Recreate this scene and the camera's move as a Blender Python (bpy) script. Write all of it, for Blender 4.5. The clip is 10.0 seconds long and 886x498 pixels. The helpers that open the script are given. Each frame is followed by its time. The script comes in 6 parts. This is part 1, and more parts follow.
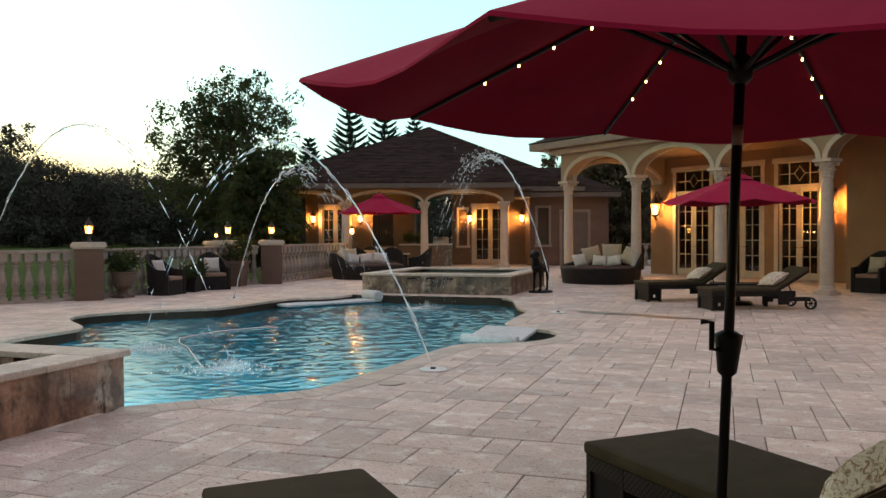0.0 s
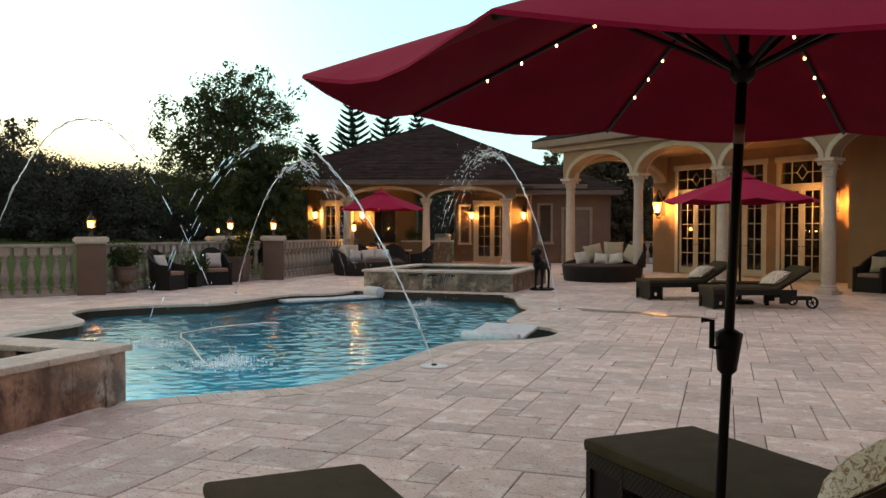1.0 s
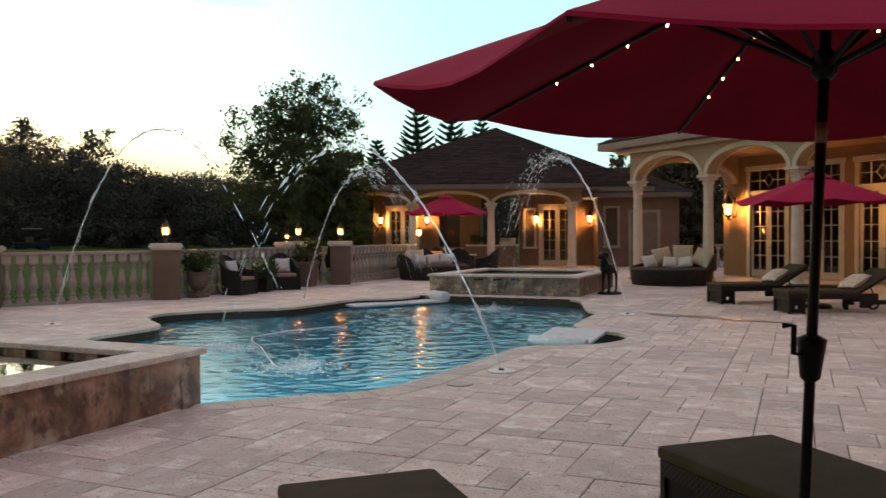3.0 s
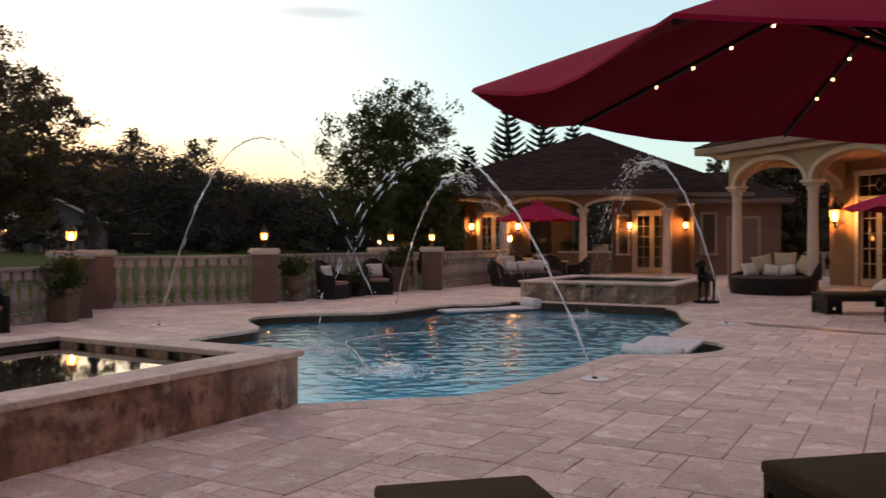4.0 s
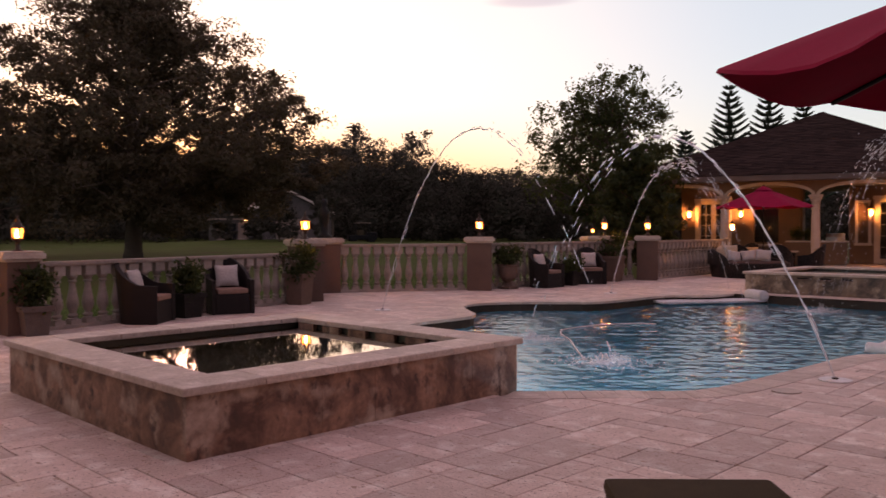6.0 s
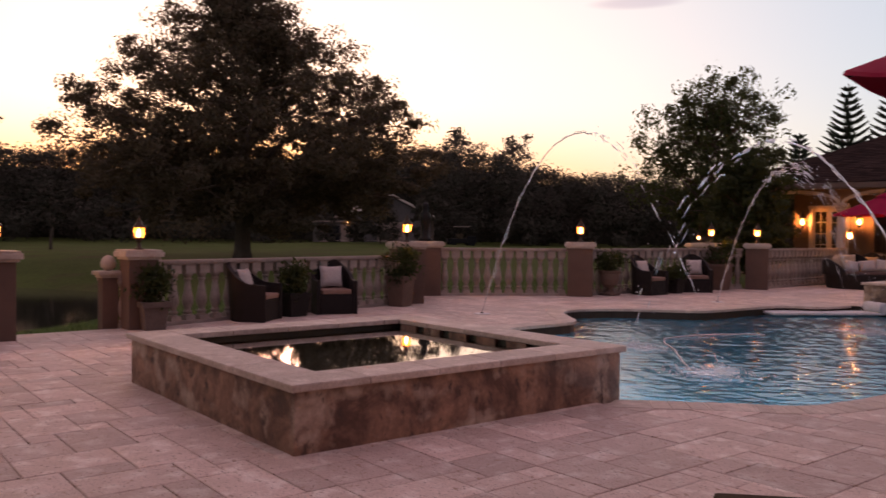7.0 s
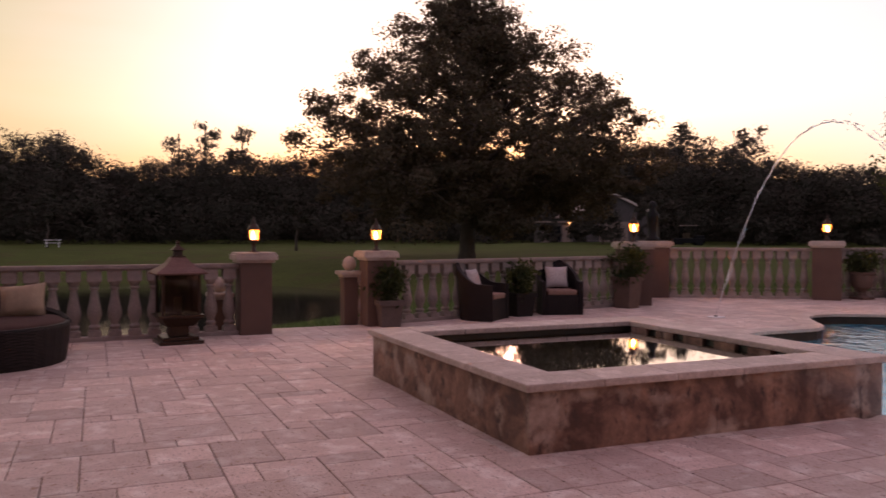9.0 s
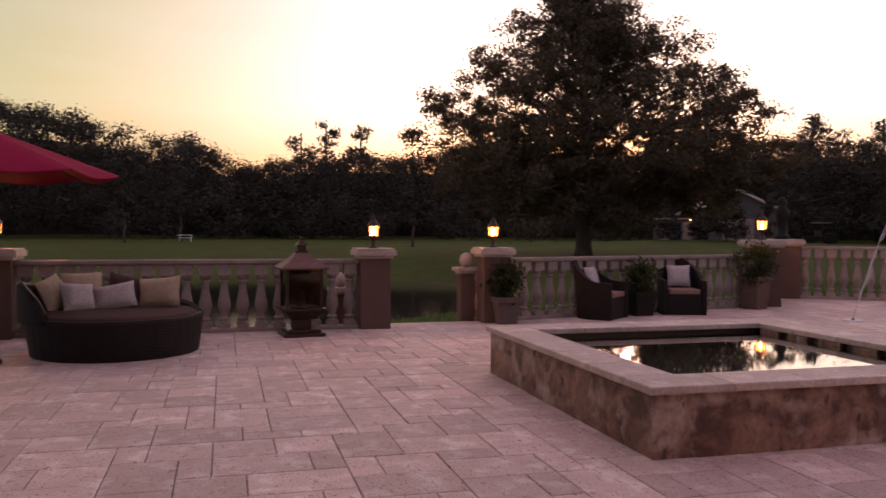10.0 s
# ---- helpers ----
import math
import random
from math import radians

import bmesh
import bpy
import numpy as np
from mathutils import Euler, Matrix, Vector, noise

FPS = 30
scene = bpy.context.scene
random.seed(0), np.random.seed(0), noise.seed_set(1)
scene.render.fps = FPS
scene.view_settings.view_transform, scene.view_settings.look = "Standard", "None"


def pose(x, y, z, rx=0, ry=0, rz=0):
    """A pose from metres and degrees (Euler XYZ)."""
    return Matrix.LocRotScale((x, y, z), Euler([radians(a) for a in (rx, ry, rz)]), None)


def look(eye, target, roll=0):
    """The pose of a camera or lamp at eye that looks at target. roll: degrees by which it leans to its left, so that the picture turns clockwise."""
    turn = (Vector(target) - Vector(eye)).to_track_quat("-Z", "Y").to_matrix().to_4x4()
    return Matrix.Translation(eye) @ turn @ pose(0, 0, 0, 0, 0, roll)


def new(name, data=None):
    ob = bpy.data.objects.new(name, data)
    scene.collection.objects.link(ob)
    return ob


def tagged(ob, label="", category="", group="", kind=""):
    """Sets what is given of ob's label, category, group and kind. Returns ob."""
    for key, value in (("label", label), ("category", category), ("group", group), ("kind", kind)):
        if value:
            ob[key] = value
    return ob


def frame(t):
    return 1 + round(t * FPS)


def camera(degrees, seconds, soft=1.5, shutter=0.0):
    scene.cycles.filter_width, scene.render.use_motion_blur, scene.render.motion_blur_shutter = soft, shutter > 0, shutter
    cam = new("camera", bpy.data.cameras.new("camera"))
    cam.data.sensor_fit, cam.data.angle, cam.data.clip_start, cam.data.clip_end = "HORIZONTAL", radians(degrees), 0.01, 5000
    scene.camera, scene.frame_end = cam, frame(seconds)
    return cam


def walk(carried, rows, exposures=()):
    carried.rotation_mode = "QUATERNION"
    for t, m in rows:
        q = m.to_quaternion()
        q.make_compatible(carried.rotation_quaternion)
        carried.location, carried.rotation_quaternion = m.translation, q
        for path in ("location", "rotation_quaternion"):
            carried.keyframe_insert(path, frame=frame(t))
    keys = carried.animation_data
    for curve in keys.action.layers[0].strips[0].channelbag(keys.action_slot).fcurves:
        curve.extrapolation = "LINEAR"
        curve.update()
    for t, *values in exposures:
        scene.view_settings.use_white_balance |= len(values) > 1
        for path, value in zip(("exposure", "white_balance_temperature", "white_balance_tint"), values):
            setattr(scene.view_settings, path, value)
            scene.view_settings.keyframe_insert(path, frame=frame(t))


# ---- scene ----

# ---- camera: seconds, x, y, z, yaw, pitch, roll ----
cam = camera(57.07, 10.0, 1.5, 0.5)
ROWS = [
    (0.0, 0.004, 0.003, 1.463, 18.953, -1.078, -0.305),
    (0.5, 0.002, -0.000, 1.464, 19.192, -1.098, -0.058),
    (1.0, 0.008, -0.005, 1.463, 19.080, -1.300, 0.061),
    (1.5, 0.006, -0.004, 1.464, 19.019, -1.303, 0.040),
    (2.0, -0.000, -0.006, 1.465, 19.669, -1.256, -0.055),
    (2.5, -0.010, -0.004, 1.465, 21.355, -1.192, -0.244),
    (4.0, -0.032, -0.028, 1.463, 29.942, -0.526, -0.145),
    (4.5, -0.049, -0.049, 1.464, 34.033, -0.540, 0.154),
    (5.0, -0.068, -0.057, 1.466, 37.837, -0.686, 0.187),
    (5.5, -0.092, -0.052, 1.466, 41.557, -1.029, 0.214),
    (6.8, -0.115, -0.106, 1.467, 49.861, -1.157, 0.120),
    (7.0, -0.116, -0.108, 1.467, 51.554, -1.034, 0.590),
    (7.5, -0.124, -0.118, 1.470, 55.421, -0.960, 0.300),
    (8.0, -0.139, -0.131, 1.465, 59.385, -0.980, -0.150),
    (8.5, -0.151, -0.152, 1.467, 63.185, -1.124, -0.102),
    (9.0, -0.171, -0.178, 1.468, 66.968, -1.094, 0.072),
    (9.5, -0.206, -0.203, 1.471, 71.423, -1.202, 0.135),
    (10.0, -0.220, -0.204, 1.470, 74.998, -1.362, 0.295),
]
EXPO = [
    (0.0, 2.53, 6600, 2),
    (2.5, 2.5, 6600, 4),
    (4.0, 2.08, 7150, 28),
    (4.5, 2.08, 7700, 41),
    (7.5, 1.86, 7900, 54),
    (10.0, 1.97, 7400, 54),
]
walk(cam, [(t, pose(x, y, z, 90 + pitch, 0, yaw) @ pose(0, 0, 0, 0, 0, roll)) for t, x, y, z, yaw, pitch, roll in ROWS], EXPO)

# ---- dusk sky and the last of the sun ----
SUN_AZ, SUN_EL = 66.0, 3.0          # degrees left of +y, degrees above the horizon
world = bpy.data.worlds.new("dusk")
scene.world = world
world.use_nodes = True
wn = world.node_tree
sky = wn.nodes.new("ShaderNodeTexSky")
sky.sky_type, sky.sun_disc = "NISHITA", False
sky.sun_elevation, sky.sun_rotation = radians(SUN_EL), radians(-SUN_AZ)
sky.air_density, sky.dust_density, sky.ozone_density = 1.0, 1.4, 3.0
background = wn.nodes["Background"]
background.inputs["Strength"].default_value = 0.15
haze = wn.nodes.new("ShaderNodeHueSaturation")
haze.inputs["Saturation"].default_value = 1.1
wn.links.new(sky.outputs["Color"], haze.inputs["Color"])
direction = wn.nodes.new("ShaderNodeTexCoord").outputs["Generated"]


def toward(az, el):
    a, e = radians(az), radians(el)
    return (-math.sin(a) * math.cos(e), math.cos(a) * math.cos(e), math.sin(e))


def sky_dot(vector):
    d = wn.nodes.new("ShaderNodeVectorMath")
    d.operation = "DOT_PRODUCT"
    d.inputs[1].default_value = vector
    wn.links.new(direction, d.inputs[0])
    return d.outputs["Value"]


def sky_math(operation, a, b):
    q = wn.nodes.new("ShaderNodeMath")
    q.operation = operation
    for socket, value in zip(q.inputs, (a, b)):
        if isinstance(value, (int, float)):
            socket.default_value = value
        else:
            wn.links.new(value, socket)
    return q.outputs[0]


def sky_ramp(value, low, high):
    r = wn.nodes.new("ShaderNodeMapRange")
    r.interpolation_type = "SMOOTHSTEP"
    r.inputs["From Min"].default_value, r.inputs["From Max"].default_value = low, high
    wn.links.new(value, r.inputs["Value"])
    return r.outputs["Result"]


def sky_mix(factor, a, b, blend="MIX"):
    m = wn.nodes.new("ShaderNodeMix")
    m.data_type, m.blend_type = "RGBA", blend
    for key, value in (("Factor", factor), ("A", a), ("B", b)):
        if isinstance(value, tuple):
            m.inputs[key].default_value = (*value, 1)
        elif isinstance(value, (int, float)):
            m.inputs[key].default_value = value
        else:
            wn.links.new(value, m.inputs[key])
    return m.outputs["Result"]


# thin high cloud: pale over the sunset, cooler away from it, rosier overhead
east_cloud = sky_mix(sky_ramp(sky_dot(toward(SUN_AZ, 0)), -0.7, 0.6), (0.6, 0.82, 0.84), (1.0, 1.56, 1.45))
low_cloud = sky_mix(sky_ramp(sky_dot(toward(SUN_AZ, 8)), 0.72, 0.99), east_cloud, (1.7, 2.03, 1.52))
cloud = sky_mix(sky_ramp(sky_dot((0, 0, 1)), 0.31, 0.78), low_cloud, (1.12, 0.86, 0.89))
veil = sky_mix(0.3, cloud, haze.outputs["Color"])
# amber streaks of cloud south of the sunset
streak = wn.nodes.new("ShaderNodeTexNoise")
streak.inputs["Scale"].default_value, streak.inputs["Detail"].default_value = 2.2, 5.0
stretched = wn.nodes.new("ShaderNodeMapping")
stretched.inputs["Scale"].default_value = (1.0, 1.0, 7.0)
wn.links.new(direction, stretched.inputs["Vector"])
wn.links.new(stretched.outputs["Vector"], streak.inputs["Vector"])
amber = sky_math("MULTIPLY", sky_ramp(sky_dot(toward(116, 14)), 0.8, 0.98), sky_math("ADD", 0.62, sky_math("MULTIPLY", streak.outputs["Fac"], 0.6)))
amber_sky = sky_mix(amber, veil, (0.85, 0.7, 0.4), "MULTIPLY")
# dusty peach along the western horizon
band = sky_math("MULTIPLY", sky_ramp(sky_dot((0, 0, 1)), 0.16, 0.05), sky_ramp(sky_dot(toward(SUN_AZ + 6, 0)), 0.72, 0.93))
amber_sky = sky_mix(band, amber_sky, (0.82, 0.62, 0.48), "MULTIPLY")
# one small grey cloud
across = sky_math("POWER", sky_math("DIVIDE", sky_dot((-math.cos(radians(38.4)), -math.sin(radians(38.4)), 0.0)), 0.05), 2.0)
above = sky_math("POWER", sky_math("DIVIDE", sky_math("SUBTRACT", sky_dot((0, 0, 1)), math.sin(radians(15.5))), 0.0065), 2.0)
wisp = sky_math("MULTIPLY", sky_ramp(sky_math("ADD", across, above), 1.6, 0.1), sky_math("MULTIPLY", streak.outputs["Fac"], 0.9))
clouded = sky_mix(wisp, amber_sky, (0.62, 0.56, 0.66), "MULTIPLY")
wn.links.new(clouded, background.inputs["Color"])
sun = new("sun", bpy.data.lights.new("sun", "SUN"))
sun.data.energy, sun.data.angle, sun.data.color = 0.12, radians(12), (1.0, 0.62, 0.4)
sun.matrix_world = look((-math.sin(radians(SUN_AZ)), math.cos(radians(SUN_AZ)), math.tan(radians(SUN_EL + 6))), (0, 0, 0))


# ---- materials ----
def material(name, base, rough=0.7, metal=0.0, dark=None, scale=4.0, bump=0.2, fine=60.0, spread=0.0, island=False, spec=0.5, detail=6.0, mid=0.5, sharp=0.2, third=None, world_space=False, twist=0.0):
    """A Principled surface whose colour wanders between two tones at a coarse and a fine scale, with a fine relief."""
    m = bpy.data.materials.new(name)
    m.use_nodes = True
    nt = m.node_tree
    n, l = nt.nodes, nt.links
    p = n["Principled BSDF"]
    p.inputs["Roughness"].default_value = rough
    p.inputs["Metallic"].default_value = metal
    p.inputs["Specular IOR Level"].default_value = spec
    co = n.new("ShaderNodeTexCoord")
    big = n.new("ShaderNodeTexNoise")
    big.inputs["Scale"].default_value, big.inputs["Detail"].default_value = scale, detail
    small = n.new("ShaderNodeTexNoise")
    small.inputs["Scale"].default_value, small.inputs["Detail"].default_value = fine, 4.0
    big.inputs["Roughness"].default_value = 0.64
    where = n.new("ShaderNodeNewGeometry").outputs["Position"] if world_space else co.outputs["Object"]
    big.inputs["Distortion"].default_value = twist
    l.new(where, big.inputs["Vector"])
    l.new(where, small.inputs["Vector"])
    ramp = n.new("ShaderNodeMapRange")
    ramp.inputs["From Min"].default_value, ramp.inputs["From Max"].default_value = mid - sharp, mid + sharp
    l.new(big.outputs["Fac"], ramp.inputs["Value"])
    dark = dark or tuple(c * 0.72 for c in base)
    mix = n.new("ShaderNodeMix")
    mix.data_type = "RGBA"
    mix.inputs["A"].default_value, mix.inputs["B"].default_value = (*dark, 1), (*base, 1)
    l.new(ramp.outputs["Result"], mix.inputs["Factor"])
    if third:
        more = n.new("ShaderNodeTexNoise")
        more.inputs["Scale"].default_value, more.inputs["Detail"].default_value = scale * 1.7, 7.0
        shifted = n.new("ShaderNodeMapping")
        shifted.inputs["Location"].default_value = (7.3, 2.1, 4.4)
        l.new(where, shifted.inputs["Vector"])
        l.new(shifted.outputs["Vector"], more.inputs["Vector"])
        cut = n.new("ShaderNodeMapRange")
        cut.inputs["From Min"].default_value, cut.inputs["From Max"].default_value = 0.52, 0.66
        l.new(more.outputs["Fac"], cut.inputs["Value"])
        veins = n.new("ShaderNodeMix")
        veins.data_type = "RGBA"
        veins.inputs["B"].default_value = (*third, 1)
        l.new(cut.outputs["Result"], veins.inputs["Factor"])
        l.new(mix.outputs["Result"], veins.inputs["A"])
        mix = veins
    grain = n.new("ShaderNodeMix")
    grain.data_type, grain.blend_type = "RGBA", "MULTIPLY"
    grain.inputs["Factor"].default_value = 0.6
    l.new(mix.outputs["Result"], grain.inputs["A"])
    tone = n.new("ShaderNodeMapRange")
    tone.inputs["From Min"].default_value, tone.inputs["From Max"].default_value = 0.3, 0.7
    tone.inputs["To Min"].default_value, tone.inputs["To Max"].default_value = 0.6, 1.15
    l.new(small.outputs["Fac"], tone.inputs["Value"])
    l.new(tone.outputs["Result"], grain.inputs["B"])
    last = grain.outputs["Result"]
    if spread:
        if island:
            rnd = n.new("ShaderNodeNewGeometry").outputs["Random Per Island"]
        else:
            rnd = n.new("ShaderNodeObjectInfo").outputs["Random"]
        shift = n.new("ShaderNodeMapRange")
        shift.inputs["To Min"].default_value, shift.inputs["To Max"].default_value = 1 - spread, 1 + spread * 0.6
        l.new(rnd, shift.inputs["Value"])
        vary = n.new("ShaderNodeMix")
        vary.data_type, vary.blend_type = "RGBA", "MULTIPLY"
        vary.inputs["Factor"].default_value = 1.0
        l.new(last, vary.inputs["A"])
        l.new(shift.outputs["Result"], vary.inputs["B"])
        last = vary.outputs["Result"]
    l.new(last, p.inputs["Base Color"])
    if bump:
        b = n.new("ShaderNodeBump")
        b.inputs["Strength"].default_value, b.inputs["Distance"].default_value = bump, 0.01
        l.new(small.outputs["Fac"], b.inputs["Height"])
        l.new(b.outputs["Normal"], p.inputs["Normal"])
    return m


def glow(name, color, strength):
    m = bpy.data.materials.new(name)
    m.use_nodes = True
    p = m.node_tree.nodes["Principled BSDF"]
    p.inputs["Base Color"].default_value = (*color, 1)
    p.inputs["Emission Color"].default_value = (*color, 1)
    p.inputs["Emission Strength"].default_value = strength
    return m


def clear(name, color=(1, 1, 1), ior=1.45, rough=0.0):
    m = bpy.data.materials.new(name)
    m.use_nodes = True
    p = m.node_tree.nodes["Principled BSDF"]
    p.inputs["Base Color"].default_value = (*color, 1)
    p.inputs["Transmission Weight"].default_value = 1.0
    p.inputs["IOR"].default_value, p.inputs["Roughness"].default_value = ior, rough
    return m


def water_material(name, tint, waves, height, rough=0.02, stretch=1.0):
    m = clear(name, tint, 1.333, rough)
    nt = m.node_tree
    n, l = nt.nodes, nt.links
    co = n.new("ShaderNodeTexCoord")
    mp = n.new("ShaderNodeMapping")
    mp.inputs["Scale"].default_value = (1, stretch, 1)
    l.new(co.outputs["Object"], mp.inputs["Vector"])
    tot = None
    for k, (s, w) in enumerate(waves):
        t = n.new("ShaderNodeTexNoise")
        t.inputs["Scale"].default_value, t.inputs["Detail"].default_value = s, 2.0
        t.inputs["Distortion"].default_value = 0.6
        l.new(mp.outputs["Vector"], t.inputs["Vector"])
        q = n.new("ShaderNodeMath")
        q.operation = "MULTIPLY_ADD"
        q.inputs[1].default_value = w
        l.new(t.outputs["Fac"], q.inputs[0])
        if tot:
            l.new(tot, q.inputs[2])
        else:
            q.inputs[2].default_value = 0.0
        tot = q.outputs[0]
    b = n.new("ShaderNodeBump")
    b.inputs["Strength"].default_value, b.inputs["Distance"].default_value = 1.0, height
    l.new(tot, b.inputs["Height"])
    l.new(b.outputs["Normal"], n["Principled BSDF"].inputs["Normal"])
    return m


def woven(name, base, dark, strand):
    """Flat strands crossing over and under one another."""
    m = bpy.data.materials.new(name)
    m.use_nodes = True
    n, l = m.node_tree.nodes, m.node_tree.links
    p = n["Principled BSDF"]
    p.inputs["Roughness"].default_value, p.inputs["Specular IOR Level"].default_value = 0.6, 0.2
    co = n.new("ShaderNodeTexCoord")
    mp = n.new("ShaderNodeMapping")
    mp.inputs["Location"].default_value = (0.013, 0.017, 0.011)
    l.new(co.outputs["Object"], mp.inputs["Vector"])
    ck = n.new("ShaderNodeTexChecker")
    ck.inputs["Scale"].default_value = 1 / strand
    ck.inputs["Color1"].default_value, ck.inputs["Color2"].default_value = (*base, 1), (*dark, 1)
    l.new(mp.outputs["Vector"], ck.inputs["Vector"])
    ns = n.new("ShaderNodeTexNoise")
    ns.inputs["Scale"].default_value = 9
    l.new(co.outputs["Object"], ns.inputs["Vector"])
    mx = n.new("ShaderNodeMix")
    mx.data_type, mx.blend_type = "RGBA", "MULTIPLY"
    mx.inputs["Factor"].default_value = 0.5
    l.new(ck.outputs["Color"], mx.inputs["A"])
    l.new(ns.outputs["Fac"], mx.inputs["B"])
    l.new(mx.outputs["Result"], p.inputs["Base Color"])
    b = n.new("ShaderNodeBump")
    b.inputs["Strength"].default_value, b.inputs["Distance"].default_value = 0.8, 0.004
    l.new(ck.outputs["Fac"], b.inputs["Height"])
    l.new(b.outputs["Normal"], p.inputs["Normal"])
    return m


WICKER = woven("wicker", (0.036, 0.028, 0.025), (0.006, 0.004, 0.004), 0.016)
TRAV = material("travertine", (0.675, 0.53, 0.458), 0.66, dark=(0.54, 0.42, 0.35), scale=3.2, fine=70, bump=0.5, spread=0.22, third=(0.74, 0.655, 0.575), world_space=True, twist=0.25)
TRAV_FAR = material("travertine_joined", (0.675, 0.53, 0.458), 0.66, dark=(0.54, 0.42, 0.35), scale=3.2, fine=70, bump=0.5, third=(0.74, 0.655, 0.575), world_space=True, twist=0.25, spread=0.22, island=True)
COPING = material("coping_travertine", (0.58, 0.48, 0.4), 0.65, dark=(0.47, 0.38, 0.31), scale=3, fine=45, spread=0.14, world_space=True, twist=0.8, third=(0.66, 0.56, 0.48))
GROUT = material("grout", (0.12, 0.08, 0.06), 0.9, scale=5, fine=80)
SLATE = material("stone_slab", (0.41, 0.235, 0.155), 0.6, dark=(0.12, 0.062, 0.042), scale=2.3, fine=26, spread=0.12, bump=0.5, detail=12, mid=0.52, sharp=0.11, third=(0.46, 0.35, 0.27), world_space=True, twist=0.9)
# loggia wall and ceiling stucco, with the lanterns' orange light put into the colour
LAMPLIT_STUCCO = material("stucco", (0.3, 0.158, 0.075), 0.85, dark=(0.235, 0.12, 0.056), scale=1.2, fine=140, bump=0.35)
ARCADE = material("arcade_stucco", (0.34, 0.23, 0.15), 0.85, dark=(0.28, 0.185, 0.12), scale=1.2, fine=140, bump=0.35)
BASINSTONE = material("basin_stone", (0.22, 0.15, 0.1), 0.45, dark=(0.045, 0.032, 0.025), scale=2.6, fine=26, spread=0.2, bump=0.4, detail=10, sharp=0.12, third=(0.36, 0.28, 0.2), world_space=True, twist=0.9)
CABSTUCCO = material("cabana_stucco", (0.19, 0.11, 0.062), 0.85, dark=(0.15, 0.09, 0.054), scale=1.2, fine=140, bump=0.35)
PIER = material("pier_stucco", (0.145, 0.082, 0.057), 0.85, dark=(0.105, 0.06, 0.043), scale=2, fine=120, bump=0.35)
CAST = material("cast_stone", (0.54, 0.45, 0.37), 0.75, dark=(0.34, 0.27, 0.22), scale=3, fine=60, bump=0.25, spread=0.1)
BALU = material("cast_stone_baluster", (0.37, 0.295, 0.25), 0.8, dark=(0.22, 0.17, 0.142), scale=4, fine=60, bump=0.25, spread=0.12)
TRIM = material("painted_trim", (0.56, 0.44, 0.33), 0.5, scale=2, fine=60, bump=0.05)
SHINGLE = material("shingle", (0.05, 0.031, 0.026), 0.95, spec=0.08, dark=(0.03, 0.02, 0.017), scale=2.5, fine=70, spread=0.35, island=True, bump=0.4)
CABFASCIA = material("cabana_fascia", (0.12, 0.085, 0.07), 0.7, scale=2, fine=50, bump=0.05)
STEEL = material("grill_steel", (0.55, 0.52, 0.48), 0.3, metal=1.0, scale=5, fine=60, bump=0.03)
FASCIA = material("fascia", (0.25, 0.18, 0.14), 0.6, scale=2, fine=50, bump=0.05)
PLASTER = material("pool_plaster", (0.004, 0.3, 0.42), 0.7, dark=(0.003, 0.185, 0.29), scale=1.5, fine=30, bump=0.1)
WATERLINE = material("waterline_tile", (0.05, 0.038, 0.028), 0.5, spec=0.2, scale=6, fine=40, spread=0.3)
SPA_TILE = material("spa_interior", (0.05, 0.045, 0.03), 0.4, scale=6, fine=30)
BROWNFAB = material("brown_fabric", (0.1, 0.06, 0.05), 0.9, spec=0.1, scale=5, fine=300, bump=0.25)
CUSHION = material("cushion_fabric", (0.078, 0.06, 0.036), 0.9, spec=0.1, scale=5, fine=300, bump=0.25)
TAN = material("tan_fabric", (0.5, 0.38, 0.25), 0.9, scale=9, fine=250, bump=0.25)
CREAM = material("cream_fabric", (0.68, 0.6, 0.5), 0.9, scale=8, fine=250, bump=0.25)
PATTERN = material("patterned_fabric", (0.82, 0.7, 0.61), 0.9, dark=(0.36, 0.2, 0.11), scale=30, fine=200, bump=0.25, mid=0.46, sharp=0.06, twist=1.5, detail=3)
SEAT = material("seat_fabric", (0.3, 0.18, 0.13), 0.9, scale=9, fine=250, bump=0.25)
GREYISH = material("speckled_fabric", (0.6, 0.54, 0.5), 0.9, dark=(0.33, 0.28, 0.26), scale=40, fine=200, bump=0.25)
# one canvas in two tones: underside shade and top light put into the colour
RED_SHADED = material("shaded_red_canvas", (0.21, 0.005, 0.025), 0.9, spec=0.08, scale=3, fine=350, bump=0.15)
RED_LIT = material("lit_red_canvas", (0.34, 0.011, 0.05), 0.9, spec=0.1, dark=(0.27, 0.008, 0.038), scale=3, fine=350, bump=0.15)
BLACK = material("black_metal", (0.005, 0.005, 0.005), 0.5, spec=0.18, scale=8, fine=90, bump=0.05)
BRONZE = material("bronze", (0.06, 0.035, 0.022), 0.45, metal=0.6, scale=8, fine=60)
COPPER = material("copper_sheet", (0.2, 0.11, 0.085), 0.6, metal=0.4, scale=5, fine=40)
CLAY = material("terracotta", (0.15, 0.088, 0.062), 0.85, scale=6, fine=60)
POTSTONE = material("pot_stone", (0.15, 0.105, 0.085), 0.85, scale=6, fine=60)
LEAF = material("leaf", (0.037, 0.054, 0.02), 0.75, spec=0.2, dark=(0.017, 0.026, 0.009), scale=0.6, fine=3, bump=0, spread=0.4, island=True)
